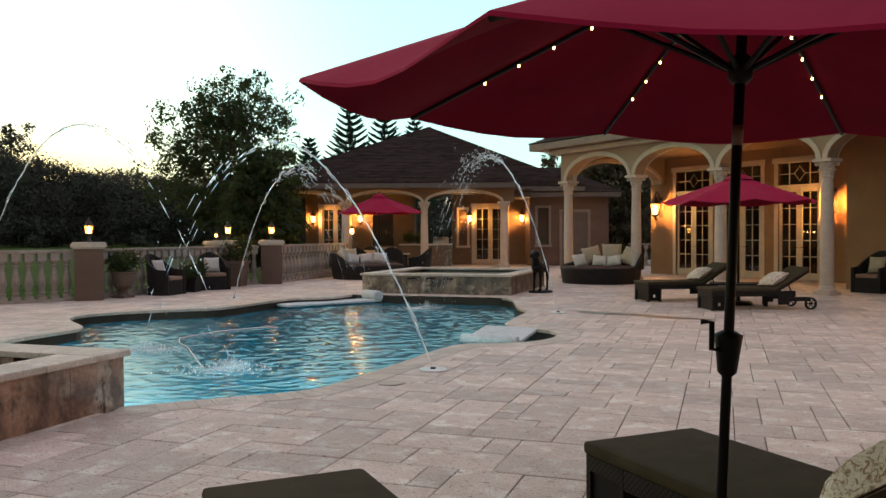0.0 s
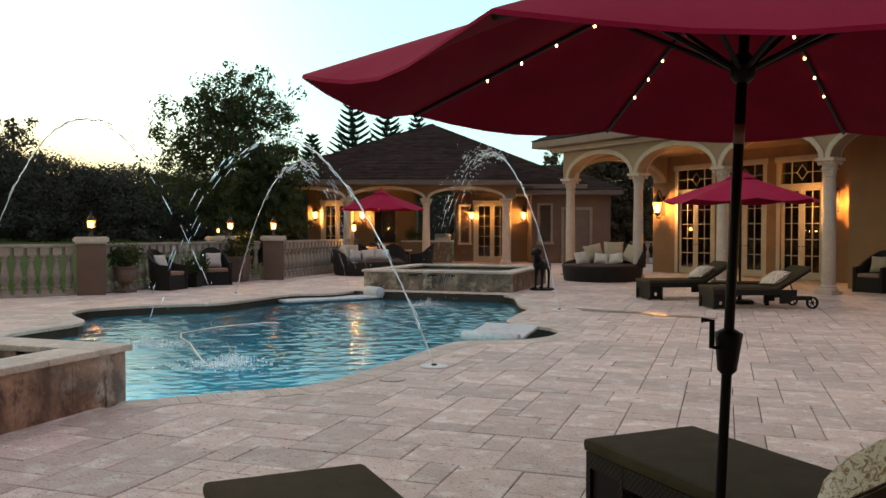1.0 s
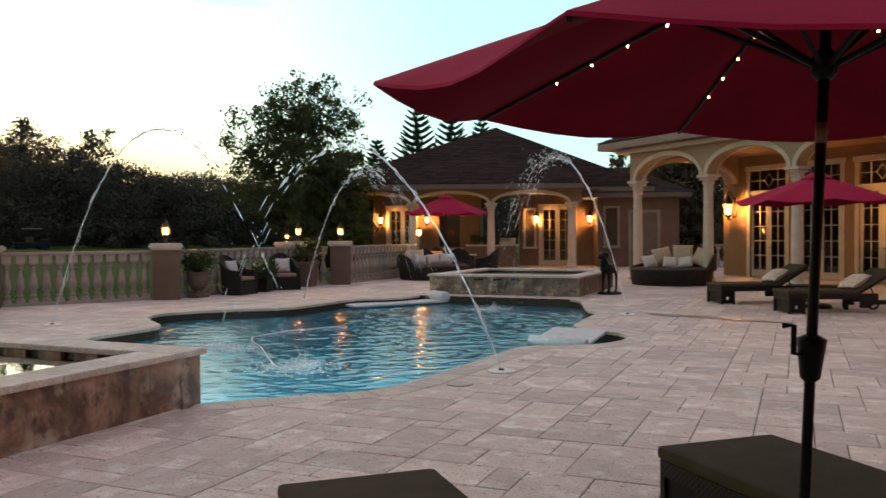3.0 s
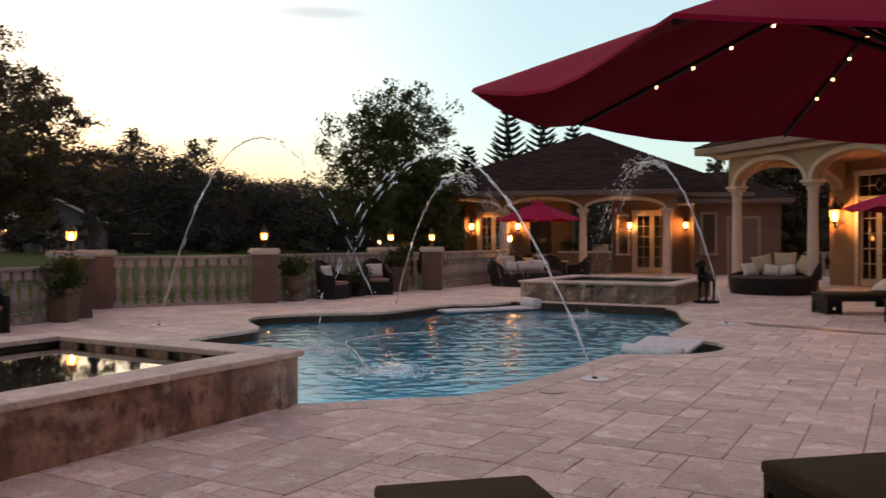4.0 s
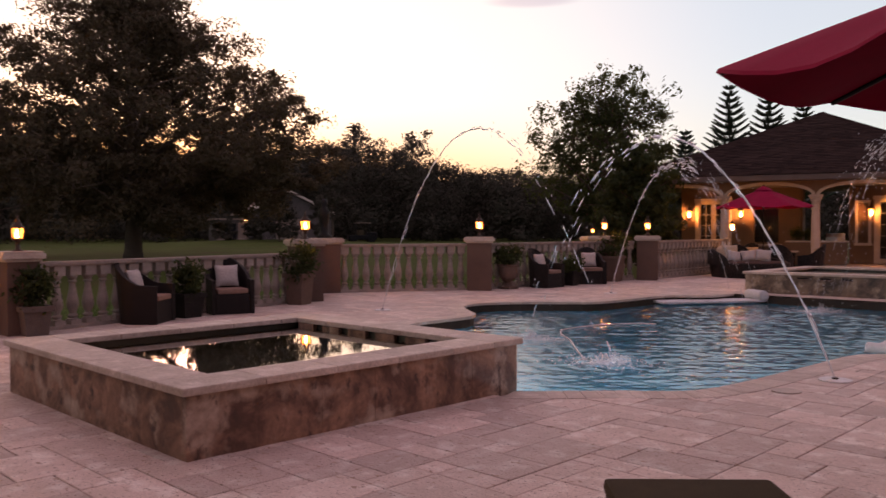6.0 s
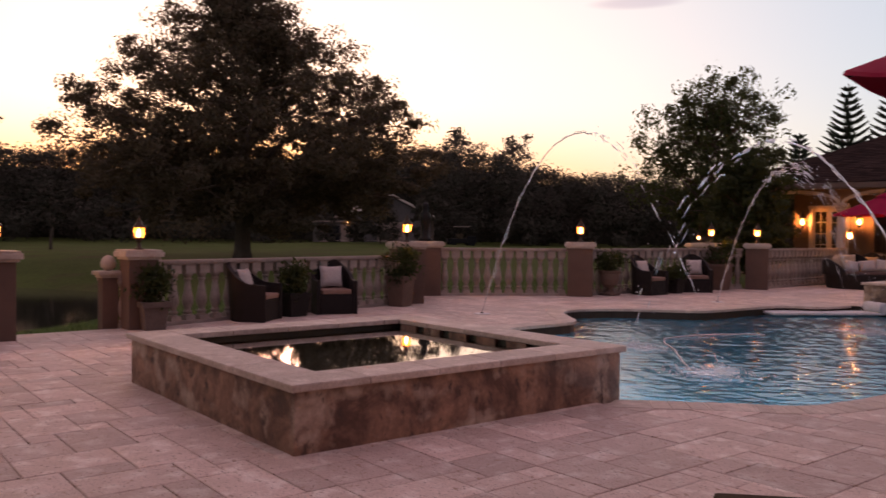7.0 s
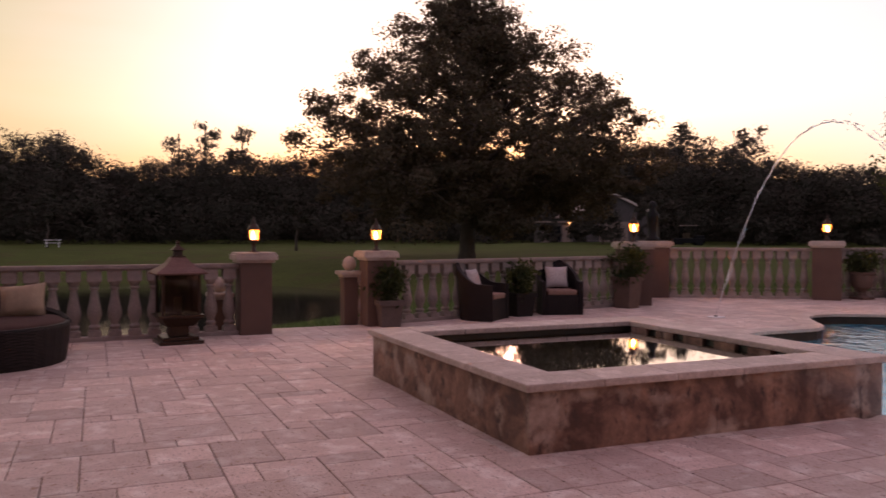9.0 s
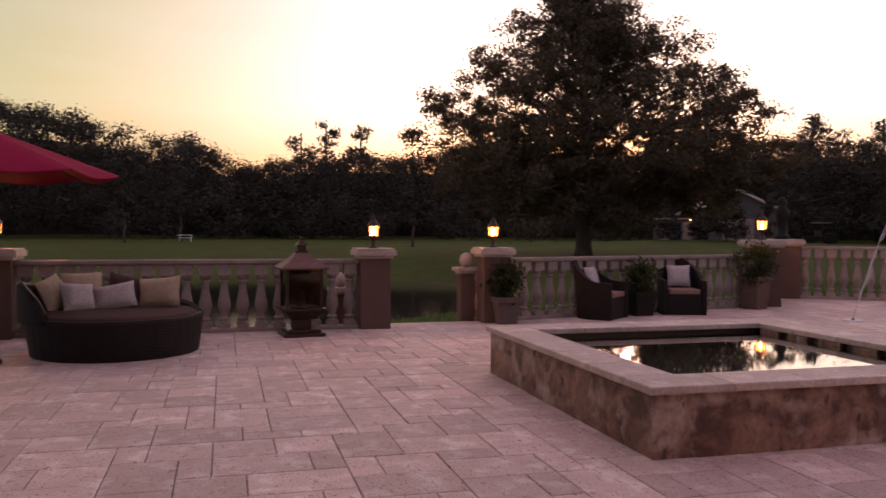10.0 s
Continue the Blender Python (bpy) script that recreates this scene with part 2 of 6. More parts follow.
LEAF_DARK = material("oak_leaf", (0.12, 0.095, 0.058), 0.8, dark=(0.078, 0.062, 0.038), spec=0.2, scale=0.5, fine=3, bump=0, spread=0.4, island=True)
WOODS = material("far_leaf", (0.064, 0.057, 0.042), 0.9, dark=(0.05, 0.046, 0.033), spec=0.1, scale=0.3, fine=2, bump=0, spread=0.12, island=True)
PINE = material("pine_needle", (0.03, 0.06, 0.03), 0.7, scale=1, fine=9, bump=0, spread=0.4, island=True)
BARK = material("bark", (0.1, 0.07, 0.05), 0.95, scale=3, fine=25, bump=0.8)
GRASS = material("lawn", (0.07, 0.105, 0.027), 0.95, spec=0.03, dark=(0.046, 0.07, 0.018), scale=0.25, fine=6, bump=0.6, third=(0.066, 0.07, 0.027))
BLADE = material("grass_blade", (0.12, 0.2, 0.045), 0.9, scale=1, fine=20, bump=0, spread=0.4, island=True)
POND = material("pond_water", (0.01, 0.012, 0.008), 0.05, scale=2, fine=6, bump=0.22)
COLUMN = material("column_stone", (0.58, 0.45, 0.37), 0.75, dark=(0.46, 0.35, 0.28), scale=3, fine=60, bump=0.2)
FLOATFOAM = material("float_foam", (0.58, 0.58, 0.575), 0.6, dark=(0.45, 0.46, 0.46), scale=9, fine=50, mid=0.42, sharp=0.08)
WHITE = material("white_vinyl", (0.75, 0.74, 0.72), 0.5, scale=5, fine=60)
METALSHED = material("shed_siding", (0.105, 0.092, 0.085), 0.8, spec=0.1, scale=2, fine=20)
# room walls dark in colour, standing in for the unlit interior
ROOM = material("unlit_room", (0.1, 0.075, 0.05), 0.9, scale=2, fine=20)
FOAM = material("foam_water", (0.8, 0.85, 0.87), 0.25, scale=12, fine=60, bump=0.3)
FLAME = glow("lantern_glass", (1.0, 0.36, 0.06), 1.3)
FLAME.node_tree.nodes["Principled BSDF"].inputs["Alpha"].default_value = 0.45
WICK = glow("flame", (1.0, 0.5, 0.14), 80.0)
BULB = glow("string_bulb", (1.0, 0.6, 0.22), 2.2)
GLASS = clear("window_glass", (0.85, 0.88, 0.86))
JET = clear("jet_water", (0.95, 0.97, 1.0), 1.333, 0.15)
JET.node_tree.nodes["Principled BSDF"].inputs["Transmission Weight"].default_value = 0.55
SMOKED = clear("smoked_glass", (0.3, 0.24, 0.18))
POOLWATER = water_material("pool_water", (0.7, 0.95, 0.96), ((14, 1.0), (30, 0.45)), 0.001, stretch=1.4)
POOLWATER.node_tree.nodes["Principled BSDF"].inputs["Specular IOR Level"].default_value = 0.5
SPAWATER = water_material("spa_water", (0.75, 0.85, 0.8), ((3.0, 0.5),), 0.0003)
SPAWATER.node_tree.nodes["Principled BSDF"].inputs["Coat Weight"].default_value = 1.0

for leafy, through_color in ((LEAF, (0.09, 0.11, 0.03)), (LEAF_DARK, (0.09, 0.06, 0.025))):
    nt = leafy.node_tree
    tr = nt.nodes.new("ShaderNodeBsdfTranslucent")
    tr.inputs["Color"].default_value = (*through_color, 1)
    both = nt.nodes.new("ShaderNodeMixShader")
    both.inputs["Fac"].default_value = 0.35
    nt.links.new(nt.nodes["Principled BSDF"].outputs["BSDF"], both.inputs[1])
    nt.links.new(tr.outputs["BSDF"], both.inputs[2])
    nt.links.new(both.outputs["Shader"], nt.nodes["Material Output"].inputs["Surface"])


def pitted(m, scale, lo, hi, tone):
    """Small dark pits and clay-filled holes over a stone."""
    n, l = m.node_tree.nodes, m.node_tree.links
    p = n["Principled BSDF"]
    old = p.inputs["Base Color"].links[0].from_socket
    ns = n.new("ShaderNodeTexNoise")
    ns.inputs["Scale"].default_value, ns.inputs["Detail"].default_value, ns.inputs["Roughness"].default_value = scale, 3.0, 0.65
    mp = n.new("ShaderNodeMapping")
    mp.inputs["Scale"].default_value = (1.0, 1.7, 1.0)
    l.new(n.new("ShaderNodeNewGeometry").outputs["Position"], mp.inputs["Vector"])
    l.new(mp.outputs["Vector"], ns.inputs["Vector"])
    cut = n.new("ShaderNodeMapRange")
    cut.inputs["From Min"].default_value, cut.inputs["From Max"].default_value = lo, hi
    l.new(ns.outputs["Fac"], cut.inputs["Value"])
    mx = n.new("ShaderNodeMix")
    mx.data_type = "RGBA"
    mx.inputs["B"].default_value = (*tone, 1)
    l.new(old, mx.inputs["A"])
    l.new(cut.outputs["Result"], mx.inputs["Factor"])
    l.new(mx.outputs["Result"], p.inputs["Base Color"])


for stone in (TRAV, TRAV_FAR):
    pitted(stone, 12, 0.61, 0.67, (0.34, 0.23, 0.16))
    pitted(stone, 30, 0.62, 0.66, (0.12, 0.08, 0.06))
pitted(SLATE, 5, 0.57, 0.68, (0.07, 0.04, 0.03))


# ---- geometry helpers ----
class Geo:
    """Vertices and faces of one part."""

    def __init__(self):
        self.v, self.f = [], []

    def box(self, x0, y0, z0, x1, y1, z1, m=None, inset=0.0):
        k = len(self.v)
        i = inset
        pts = [(x0, y0, z0), (x1, y0, z0), (x1, y1, z0), (x0, y1, z0), (x0 + i, y0 + i, z1), (x1 - i, y0 + i, z1), (x1 - i, y1 - i, z1), (x0 + i, y1 - i, z1)]
        self.v += [m @ Vector(p) for p in pts] if m else [Vector(p) for p in pts]
        self.f += [(k, k + 3, k + 2, k + 1), (k + 4, k + 5, k + 6, k + 7), (k, k + 1, k + 5, k + 4), (k + 1, k + 2, k + 6, k + 5), (k + 2, k + 3, k + 7, k + 6), (k + 3, k, k + 4, k + 7)]
        return self

    def prism(self, poly, z0, z1, m=None):
        """An upright prism over a polygon given anticlockwise."""
        k, n = len(self.v), len(poly)
        pts = [Vector((x, y, z0)) for x, y in poly] + [Vector((x, y, z1)) for x, y in poly]
        self.v += [m @ p for p in pts] if m else pts
        self.f += [tuple(range(k + n - 1, k - 1, -1)), tuple(range(k + n, k + 2 * n))]
        self.f += [(k + i, k + (i + 1) % n, k + n + (i + 1) % n, k + n + i) for i in range(n)]
        return self

    def rings(self, rings, closed=True, caps=True):
        """A skin over rings of equally many points."""
        k, n = len(self.v), len(rings[0])
        for r in rings:
            self.v += [Vector(p) for p in r]
        for a in range(len(rings) - 1):
            for i in range(n if closed else n - 1):
                j = (i + 1) % n
                self.f.append((k + a * n + i, k + a * n + j, k + (a + 1) * n + j, k + (a + 1) * n + i))
        if caps and closed:
            self.f.append(tuple(range(k + n - 1, k - 1, -1)))
            e = k + (len(rings) - 1) * n
            self.f.append(tuple(range(e, e + n)))
        return self

    def lathe(self, profile, seg=12, m=None, turn=0.0, caps=True):
        m = m or Matrix()
        return self.rings([[m @ Vector((r * math.cos(turn + 2 * math.pi * i / seg), r * math.sin(turn + 2 * math.pi * i / seg), z)) for i in range(seg)] for r, z in profile], True, caps)

    def tube(self, pts, radii, seg=6, caps=True):
        pts = [Vector(p) for p in pts]
        if isinstance(radii, (int, float)):
            radii = [radii] * len(pts)
        out = []
        for i, p in enumerate(pts):
            d = (pts[min(i + 1, len(pts) - 1)] - pts[max(i - 1, 0)]).normalized()
            a = d.cross(Vector((0, 0, 1))) if abs(d.z) < 0.95 else d.cross(Vector((1, 0, 0)))
            a.normalize()
            b = a.cross(d)
            out.append([p + (a * math.cos(t) + b * math.sin(t)) * radii[i] for t in (2 * math.pi * k / seg for k in range(seg))])
        return self.rings(out, True, caps)

    def plate(self, outer, z, m=None):
        k = len(self.v)
        self.v += [(m @ Vector((x, y, z)) if m else Vector((x, y, z))) for x, y in outer]
        self.f.append(tuple(range(k, k + len(outer))))
        return self

    def mesh(self, name, mat, smooth=False, bevel=0.0):
        me = bpy.data.meshes.new(name)
        me.from_pydata(self.v, [], self.f)
        if bevel:
            bm = bmesh.new()
            bm.from_mesh(me)
            bmesh.ops.bevel(bm, geom=list(bm.edges), offset=bevel, segments=2, affect="EDGES", profile=0.6, clamp_overlap=True)
            bm.to_mesh(me)
            bm.free()
        me.materials.append(mat)
        if smooth:
            me.polygons.foreach_set("use_smooth", [True] * len(me.polygons))
        me.update()
        return me


def part(name, geo, mat, parent=None, label="", smooth=False, bevel=0.0, at=None):
    """One mesh object, under a thing or a part where parent is given."""
    data = geo if isinstance(geo, bpy.types.Mesh) else geo.mesh(name, mat, smooth, bevel)
    ob = new(name, data)
    if parent:
        ob.parent = parent
    if at is not None:
        ob.matrix_basis = at
    if label:
        ob["label"] = label
    return ob


def thing(name, at, label, category, group="", kind=""):
    ob = new(name)
    ob.empty_display_size = 0.1
    ob.matrix_basis = at
    return tagged(ob, label, category, group, kind)


def inside(x, y, poly):
    hit, n = False, len(poly)
    for i in range(n):
        (x0, y0), (x1, y1) = poly[i], poly[i - 1]
        if (y0 > y) != (y1 > y) and x < (x1 - x0) * (y - y0) / (y1 - y0) + x0:
            hit = not hit
    return hit


def offset(poly, d):
    """The polygon (anticlockwise) moved outwards by d."""
    out, n = [], len(poly)
    for i in range(n):
        a, b, c = Vector(poly[i - 1]), Vector(poly[i]), Vector(poly[(i + 1) % n])
        e, f = (b - a).normalized(), (c - b).normalized()
        n1, n2 = Vector((e.y, -e.x)), Vector((f.y, -f.x))
        m = (n1 + n2).normalized()
        out.append(tuple(b + m * d / max(0.5, m.dot(n1))))
    return out


def lamp(name, place, watts, color=(1.0, 0.43, 0.13), size=0.04):
    ob = new(name, bpy.data.lights.new(name, "POINT"))
    ob.location, ob.data.energy, ob.data.color, ob.data.shadow_soft_size = place, watts, color, size
    return ob

# ---- the pool ----
WATER_Z = -0.17
EDGE = [(-4.83, 5.60), (-4.44, 5.99), (-4.13, 6.32), (-3.83, 6.56), (-3.62, 6.82), (-3.52, 7.34), (-3.45, 8.25), (-3.40, 9.00), (-3.36, 9.90), (-3.22, 10.28),
        (-2.75, 10.42), (-2.38, 10.75), (-2.17, 11.30), (-2.26, 11.90), (-2.60, 12.22), (-3.29, 12.50), (-3.36, 13.6), (-3.40, 15.0), (-3.75, 15.5), (-4.35, 17.5), (-4.72, 17.95), (-8.50, 17.95),
        (-8.62, 17.0), (-9.42, 16.55), (-9.50, 14.4), (-9.62, 13.85), (-10.35, 13.35), (-10.95, 12.65), (-11.2, 12.0), (-10.95, 11.4), (-10.4, 10.95), (-9.55, 10.35), (-9.55, 8.70), (-8.60, 7.6), (-8.13, 5.65)]
# rounded bays; the corners at the spa and the basin stay sharp
SHARP, POOL, skip = {0, 20, 21, 33, 34}, [], set()
for i, p in enumerate(EDGE):
    b = Vector(p)
    before, after = Vector(EDGE[i - 1]), Vector(EDGE[(i + 1) % len(EDGE)])
    if i in SHARP:
        POOL.append(p)
    else:
        da, db = (min(0.4, 0.46 * (q - b).length) for q in (before, after))
        ea, eb = b + (before - b).normalized() * da, b + (after - b).normalized() * db
        POOL += [tuple(ea.lerp(b, t).lerp(b.lerp(eb, t), t)) for t in (0.0, 0.33, 0.67, 1.0)]
    if i in (20, 33, 34):
        skip.add(len(POOL) - 1)
basin = Geo()
n = len(POOL)
basin.v = [Vector((x, y, -0.02)) for x, y in POOL] + [Vector((x, y, -0.34)) for x, y in POOL] + [Vector((x, y, -1.35)) for x, y in POOL]
wallgeo = Geo()
wallgeo.v = [Vector((x, y, -0.03)) for x, y in POOL] + [Vector((x, y, -0.3)) for x, y in POOL]
wallgeo.f = [(i, (i + 1) % n, n + (i + 1) % n, n + i) for i in range(n)]
basin.f = [(n + i, n + (i + 1) % n, 2 * n + (i + 1) % n, 2 * n + i) for i in range(n)] + [tuple(range(2 * n, 3 * n))]
pool_basin = tagged(part("pool_basin", basin, PLASTER), "blue plaster swimming pool basin with a brown waterline", "pool", kind="structure")
part("waterline_band", wallgeo, WATERLINE, pool_basin, "brown glazed waterline tile")

# the surface: short wind waves and rings that spread from where the jets fall
wave_rng = random.Random(17)
WAVES = [(2 * math.pi / q, wave_rng.gauss(radians(128), 0.42), wave_rng.uniform(0, 6.3), q) for q in (0.11, 0.125, 0.14, 0.16, 0.18, 0.2, 0.22, 0.25, 0.28, 0.32, 0.37, 0.43, 0.52, 0.65)]
FALLS = ((-5.66, 8.58), (-7.72, 9.5), (-6.5, 14.52), (-6.12, 16.75))


def wave_z(x, y):
    z = sum((0.0054 if q < 0.3 else 0.0034) * q * math.sin(k * (x * math.cos(a) + y * math.sin(a)) + p + 1.3 * math.sin(0.9 * x + p) + 1.1 * math.sin(1.1 * y - p)) for k, a, p, q in WAVES)
    for fx, fy in FALLS:
        d = math.hypot(x - fx, y - fy)
        z += 0.006 * math.exp(-d * 1.1) * math.sin(d * 23 + 0.8 * math.sin(3 * math.atan2(y - fy, x - fx)))
    return z


STEP = 0.021
surface, water_edge = Geo(), offset(POOL, 0.11)
index = {}
for i in range(int(9.4 / STEP)):
    for j in range(int(12.8 / STEP)):
        x, y = -11.4 + i * STEP, 5.4 + j * STEP
        if not inside(x + STEP / 2, y + STEP / 2, water_edge):
            continue
        quad = []
        for c in ((i, j), (i + 1, j), (i + 1, j + 1), (i, j + 1)):
            if c not in index:
                index[c] = len(surface.v)
                px, py = -11.4 + c[0] * STEP, 5.4 + c[1] * STEP
                surface.v.append(Vector((px, py, WATER_Z + wave_z(px, py))))
            quad.append(index[c])
        surface.f.append(tuple(quad))
water = tagged(part("pool_water", surface, POOLWATER, smooth=True), "rippling turquoise pool water", "water", kind="structure")
water.visible_shadow = False

# ---- travertine deck: slabs of 8, 16 and 24 inches on an 8-inch grid ----
CELL = 0.2035
X0, Y0, NX, NY = -16.6, -7.0, 118, 260
SPA = (-8.17, 2.44, -4.87, 5.72)
BOX = (-8.52, 18.6, -4.70, 22.4)
TERRACE = [(8.0, -7.0), (8.0, 45.0), (-12.8, 45.0), (-12.8, 21.4), (-13.4, 20.4), (-13.2, 19.2), (-13.6, 15.0), (-16.0, 12.3), (-15.9, 11.4), (-14.5, 9.9), (-12.75, 4.0), (-12.62, -7.0)]
wet = offset(POOL, 0.12)
free = np.zeros((NX, NY), bool)
for i in range(NX):
    for j in range(NY):
        x, y = X0 + (i + 0.5) * CELL, Y0 + (j + 0.5) * CELL
        if not inside(x, y, TERRACE) or inside(x, y, wet):
            continue
        if SPA[0] + 0.15 < x < SPA[2] - 0.15 and SPA[1] + 0.15 < y < SPA[3] - 0.15:
            continue
        if BOX[0] + 0.15 < x < BOX[2] - 0.15 and BOX[1] + 0.15 < y < BOX[3] - 0.15:
            continue
        free[i, j] = True
bed = Geo()
for j in range(NY):
    i = 0
    while i < NX:
        if free[i, j]:
            s = i
            while i < NX and free[i, j]:
                i += 1
            k = len(bed.v)
            xa, xb, ya, yb = X0 + s * CELL, X0 + i * CELL, Y0 + j * CELL, Y0 + (j + 1) * CELL
            bed.v += [Vector((xa, ya, -0.012)), Vector((xb, ya, -0.012)), Vector((xb, yb, -0.012)), Vector((xa, yb, -0.012))]
            bed.f.append((k, k + 1, k + 2, k + 3))
        i += 1
deck = tagged(part("pavement", bed, GROUT), "pale travertine paving in a mixed slab pattern with dark joints", "paving", kind="structure")
deck_rng = random.Random(5)
SIZES = [(3, 2), (2, 3), (2, 2), (2, 1), (1, 2), (1, 1)]
open_cells = free.copy()
slabs = []
spots = [(i, j) for i in range(NX) for j in range(NY) if free[i, j]]


def lay(sizes, share):
    deck_rng.shuffle(spots)
    for i, j in spots[:int(len(spots) * share)]:
        w, h = deck_rng.choice(sizes)
        if i + w <= NX and j + h <= NY and open_cells[i:i + w, j:j + h].all():
            open_cells[i:i + w, j:j + h] = False
            slabs.append((i, j, w, h))


lay(SIZES[:2], 0.42)
lay(SIZES[:3], 0.6)
lay([(2, 2)], 1.0)
lay(SIZES[3:5], 0.9)
lay(SIZES[3:4], 1.0)
lay(SIZES[4:5], 1.0)
lay(SIZES[5:], 1.0)
slab_mesh = {}


def slab_geo(w, h, dz=0.0, x=0.0, y=0.0, geo=None):
    g = geo or Geo()
    gap, e = 0.0035, 0.006
    x0, y0, x1, y1 = x + gap, y + gap, x + w * CELL - gap, y + h * CELL - gap
    k = len(g.v)
    g.v += [Vector(p) for p in ((x0, y0, -0.014), (x1, y0, -0.014), (x1, y1, -0.014), (x0, y1, -0.014), (x0, y0, dz - 0.004), (x1, y0, dz - 0.004), (x1, y1, dz - 0.004), (x0, y1, dz - 0.004),
                                (x0 + e, y0 + e, dz), (x1 - e, y0 + e, dz), (x1 - e, y1 - e, dz), (x0 + e, y1 - e, dz))]
    for a in (0, 4):
        g.f += [(k + a + q, k + a + (q + 1) % 4, k + a + 4 + (q + 1) % 4, k + a + 4 + q) for q in range(4)]
    g.f.append((k + 8, k + 9, k + 10, k + 11))
    return g


# ---- raised spa and raised basin, clad in stone slabs with a travertine coping ----
def raised_basin(name, rect, top, water_z, label, lip, gaps, seed, clad=SLATE):
    x0, y0, x1, y1 = rect
    rng = random.Random(seed)
    root = thing(name, pose(x0, y0, 0), label, "spa", kind="structure")
    w, d = x1 - x0, y1 - y0
    core = Geo()
    t = lip - 0.05
    for b in ((0.02, 0.02, w - 0.02, t), (0.02, d - t, w - 0.02, d - 0.02), (0.02, t, t, d - t), (w - t, t, w - 0.02, d - t)):
        core.box(b[0], b[1], -0.4, b[2], b[3], top - 0.06)
    part("core", core, SPA_TILE, root)
    floor = Geo().box(0.05, 0.05, -0.4, w - 0.05, d - 0.05, -0.3)
    part("spa_floor", floor, SPA_TILE, root)
    # cladding slabs, side by side
    for side, length, m in ((0, w, pose(0, 0, 0)), (1, d, pose(w, 0, 0, 0, 0, 90)), (2, w, pose(w, d, 0, 0, 0, 180)), (3, d, pose(0, d, 0, 0, 0, -90))):
        s = 0.0
        while s < length - 0.01:
            e = min(length, s + rng.uniform(0.38, 0.62))
            if length - e < 0.25:
                e = length
            g = Geo().box(s + 0.0006, rng.uniform(-0.0015, 0.0015), -0.3, e - 0.0006, 0.02, top - 0.055)
            part("stone_slab", g, clad, root, at=m, bevel=0.002)
            s = e
    # coping stones
    for length, m in ((w, pose(0, 0, 0)), (d, pose(w, 0, 0, 0, 0, 90)), (w, pose(w, d, 0, 0, 0, 180)), (d, pose(0, d, 0, 0, 0, -90))):
        s = -0.045
        while s < length - lip - 0.01:
            e = min(length - lip, s + 0.61)
            if length - lip - e < 0.2:
                e = length - lip
            g = Geo().box(s + 0.0015, -0.045, top - 0.055, e - 0.0015, lip, top)
            part("coping_stone", g, COPING, root, at=m, bevel=0.012)
            s = e
    for k in range(gaps):
        x = t + (w - 2 * t) * (k + 0.5) / gaps
        part("spillway_block", Geo().box(x - 0.14, d - t - 0.05, water_z - 0.1, x + 0.14, d - t + 0.02, top - 0.057), SLATE, root)
    pane = part("spa_water", Geo().plate([(t - 0.01, t - 0.01), (w - t + 0.01, t - 0.01), (w - t + 0.01, d - t + 0.01), (t - 0.01, d - t + 0.01)], water_z), SPAWATER, root, "still dark water")
    pane.visible_shadow = False
    return root


raised_basin("raised_spa", SPA, 0.48, 0.385, "raised square spa clad in brown stone with travertine coping", 0.36, 6, 3)
raised_basin("raised_basin", BOX, 0.49, 0.4, "raised stone-clad water basin with a pale coping", 0.34, 0, 8, BASINSTONE)

for x in (-7.2, -6.7, -6.25):
    sp = thing("water_spout", pose(x, BOX[1], 0.34), "small copper water spout in the basin wall", "spout", "basin spouts", "structure")
    part("lip", Geo().box(-0.13, -0.05, 0, 0.13, 0.0, 0.012).box(-0.13, -0.012, 0.012, -0.118, -0.003, 0.05).box(0.118, -0.012, 0.012, 0.13, -0.003, 0.05), COPPER, sp)
    # black plate for the dark inside the spout, no hole is cut
    part("slot_shade", Geo().box(-0.118, -0.008, 0.012, 0.118, -0.004, 0.05), BLACK, sp)

# ---- ground ----
POND_Z = -1.05


def ground_z(x, y):
    if x > -12.4 and y > -40:
        return -2.2
    s = math.hypot(x + 6, y - 8)
    out = -12.4 - x
    far = max(0.0, min(1.0, (s - 22) / 25))
    z = -0.32 + 0.56 * far * far * (3 - 2 * far)
    # pond hollow beyond the gate
    px, py = (x + 34.0) / 15.2, (y + 1.5) / 13.0
    r = px * px + py * py
    z -= 1.35 * math.exp(-r * r * 0.9)
    # low rise in front of the barn
    z += 0.5 * math.exp(-((x + 67.0) ** 2 + (y - 43.5) ** 2) / 110.0)
    if s > 60:
        z += 0.25 * math.sin(x * 0.03) * min(1, (s - 60) / 60)
    return z


grid = Geo()
radii = [0.5, 2, 4, 6, 7.5, 9, 10.5, 12, 13.5, 15, 16.5, 18, 19, 20, 21, 22, 23.5, 25, 27, 29, 31, 33, 36, 40, 46, 54, 62, 70, 77, 84, 92, 104, 120, 160, 240, 500, 1500]
SEG = 144
for r in radii:
    for i in range(SEG):
        a = 2 * math.pi * i / SEG
        x, y = -3 + r * math.cos(a), 8 + r * math.sin(a)
        grid.v.append(Vector((x, y, ground_z(x, y))))
for a in range(len(radii) - 1):
    for i in range(SEG):
        j = (i + 1) % SEG
        grid.f.append((a * SEG + i, (a + 1) * SEG + i, (a + 1) * SEG + j, a * SEG + j))
tagged(part("ground", grid, GRASS, smooth=True), "mown green lawn rolling away to the woods", "lawn", kind="structure")
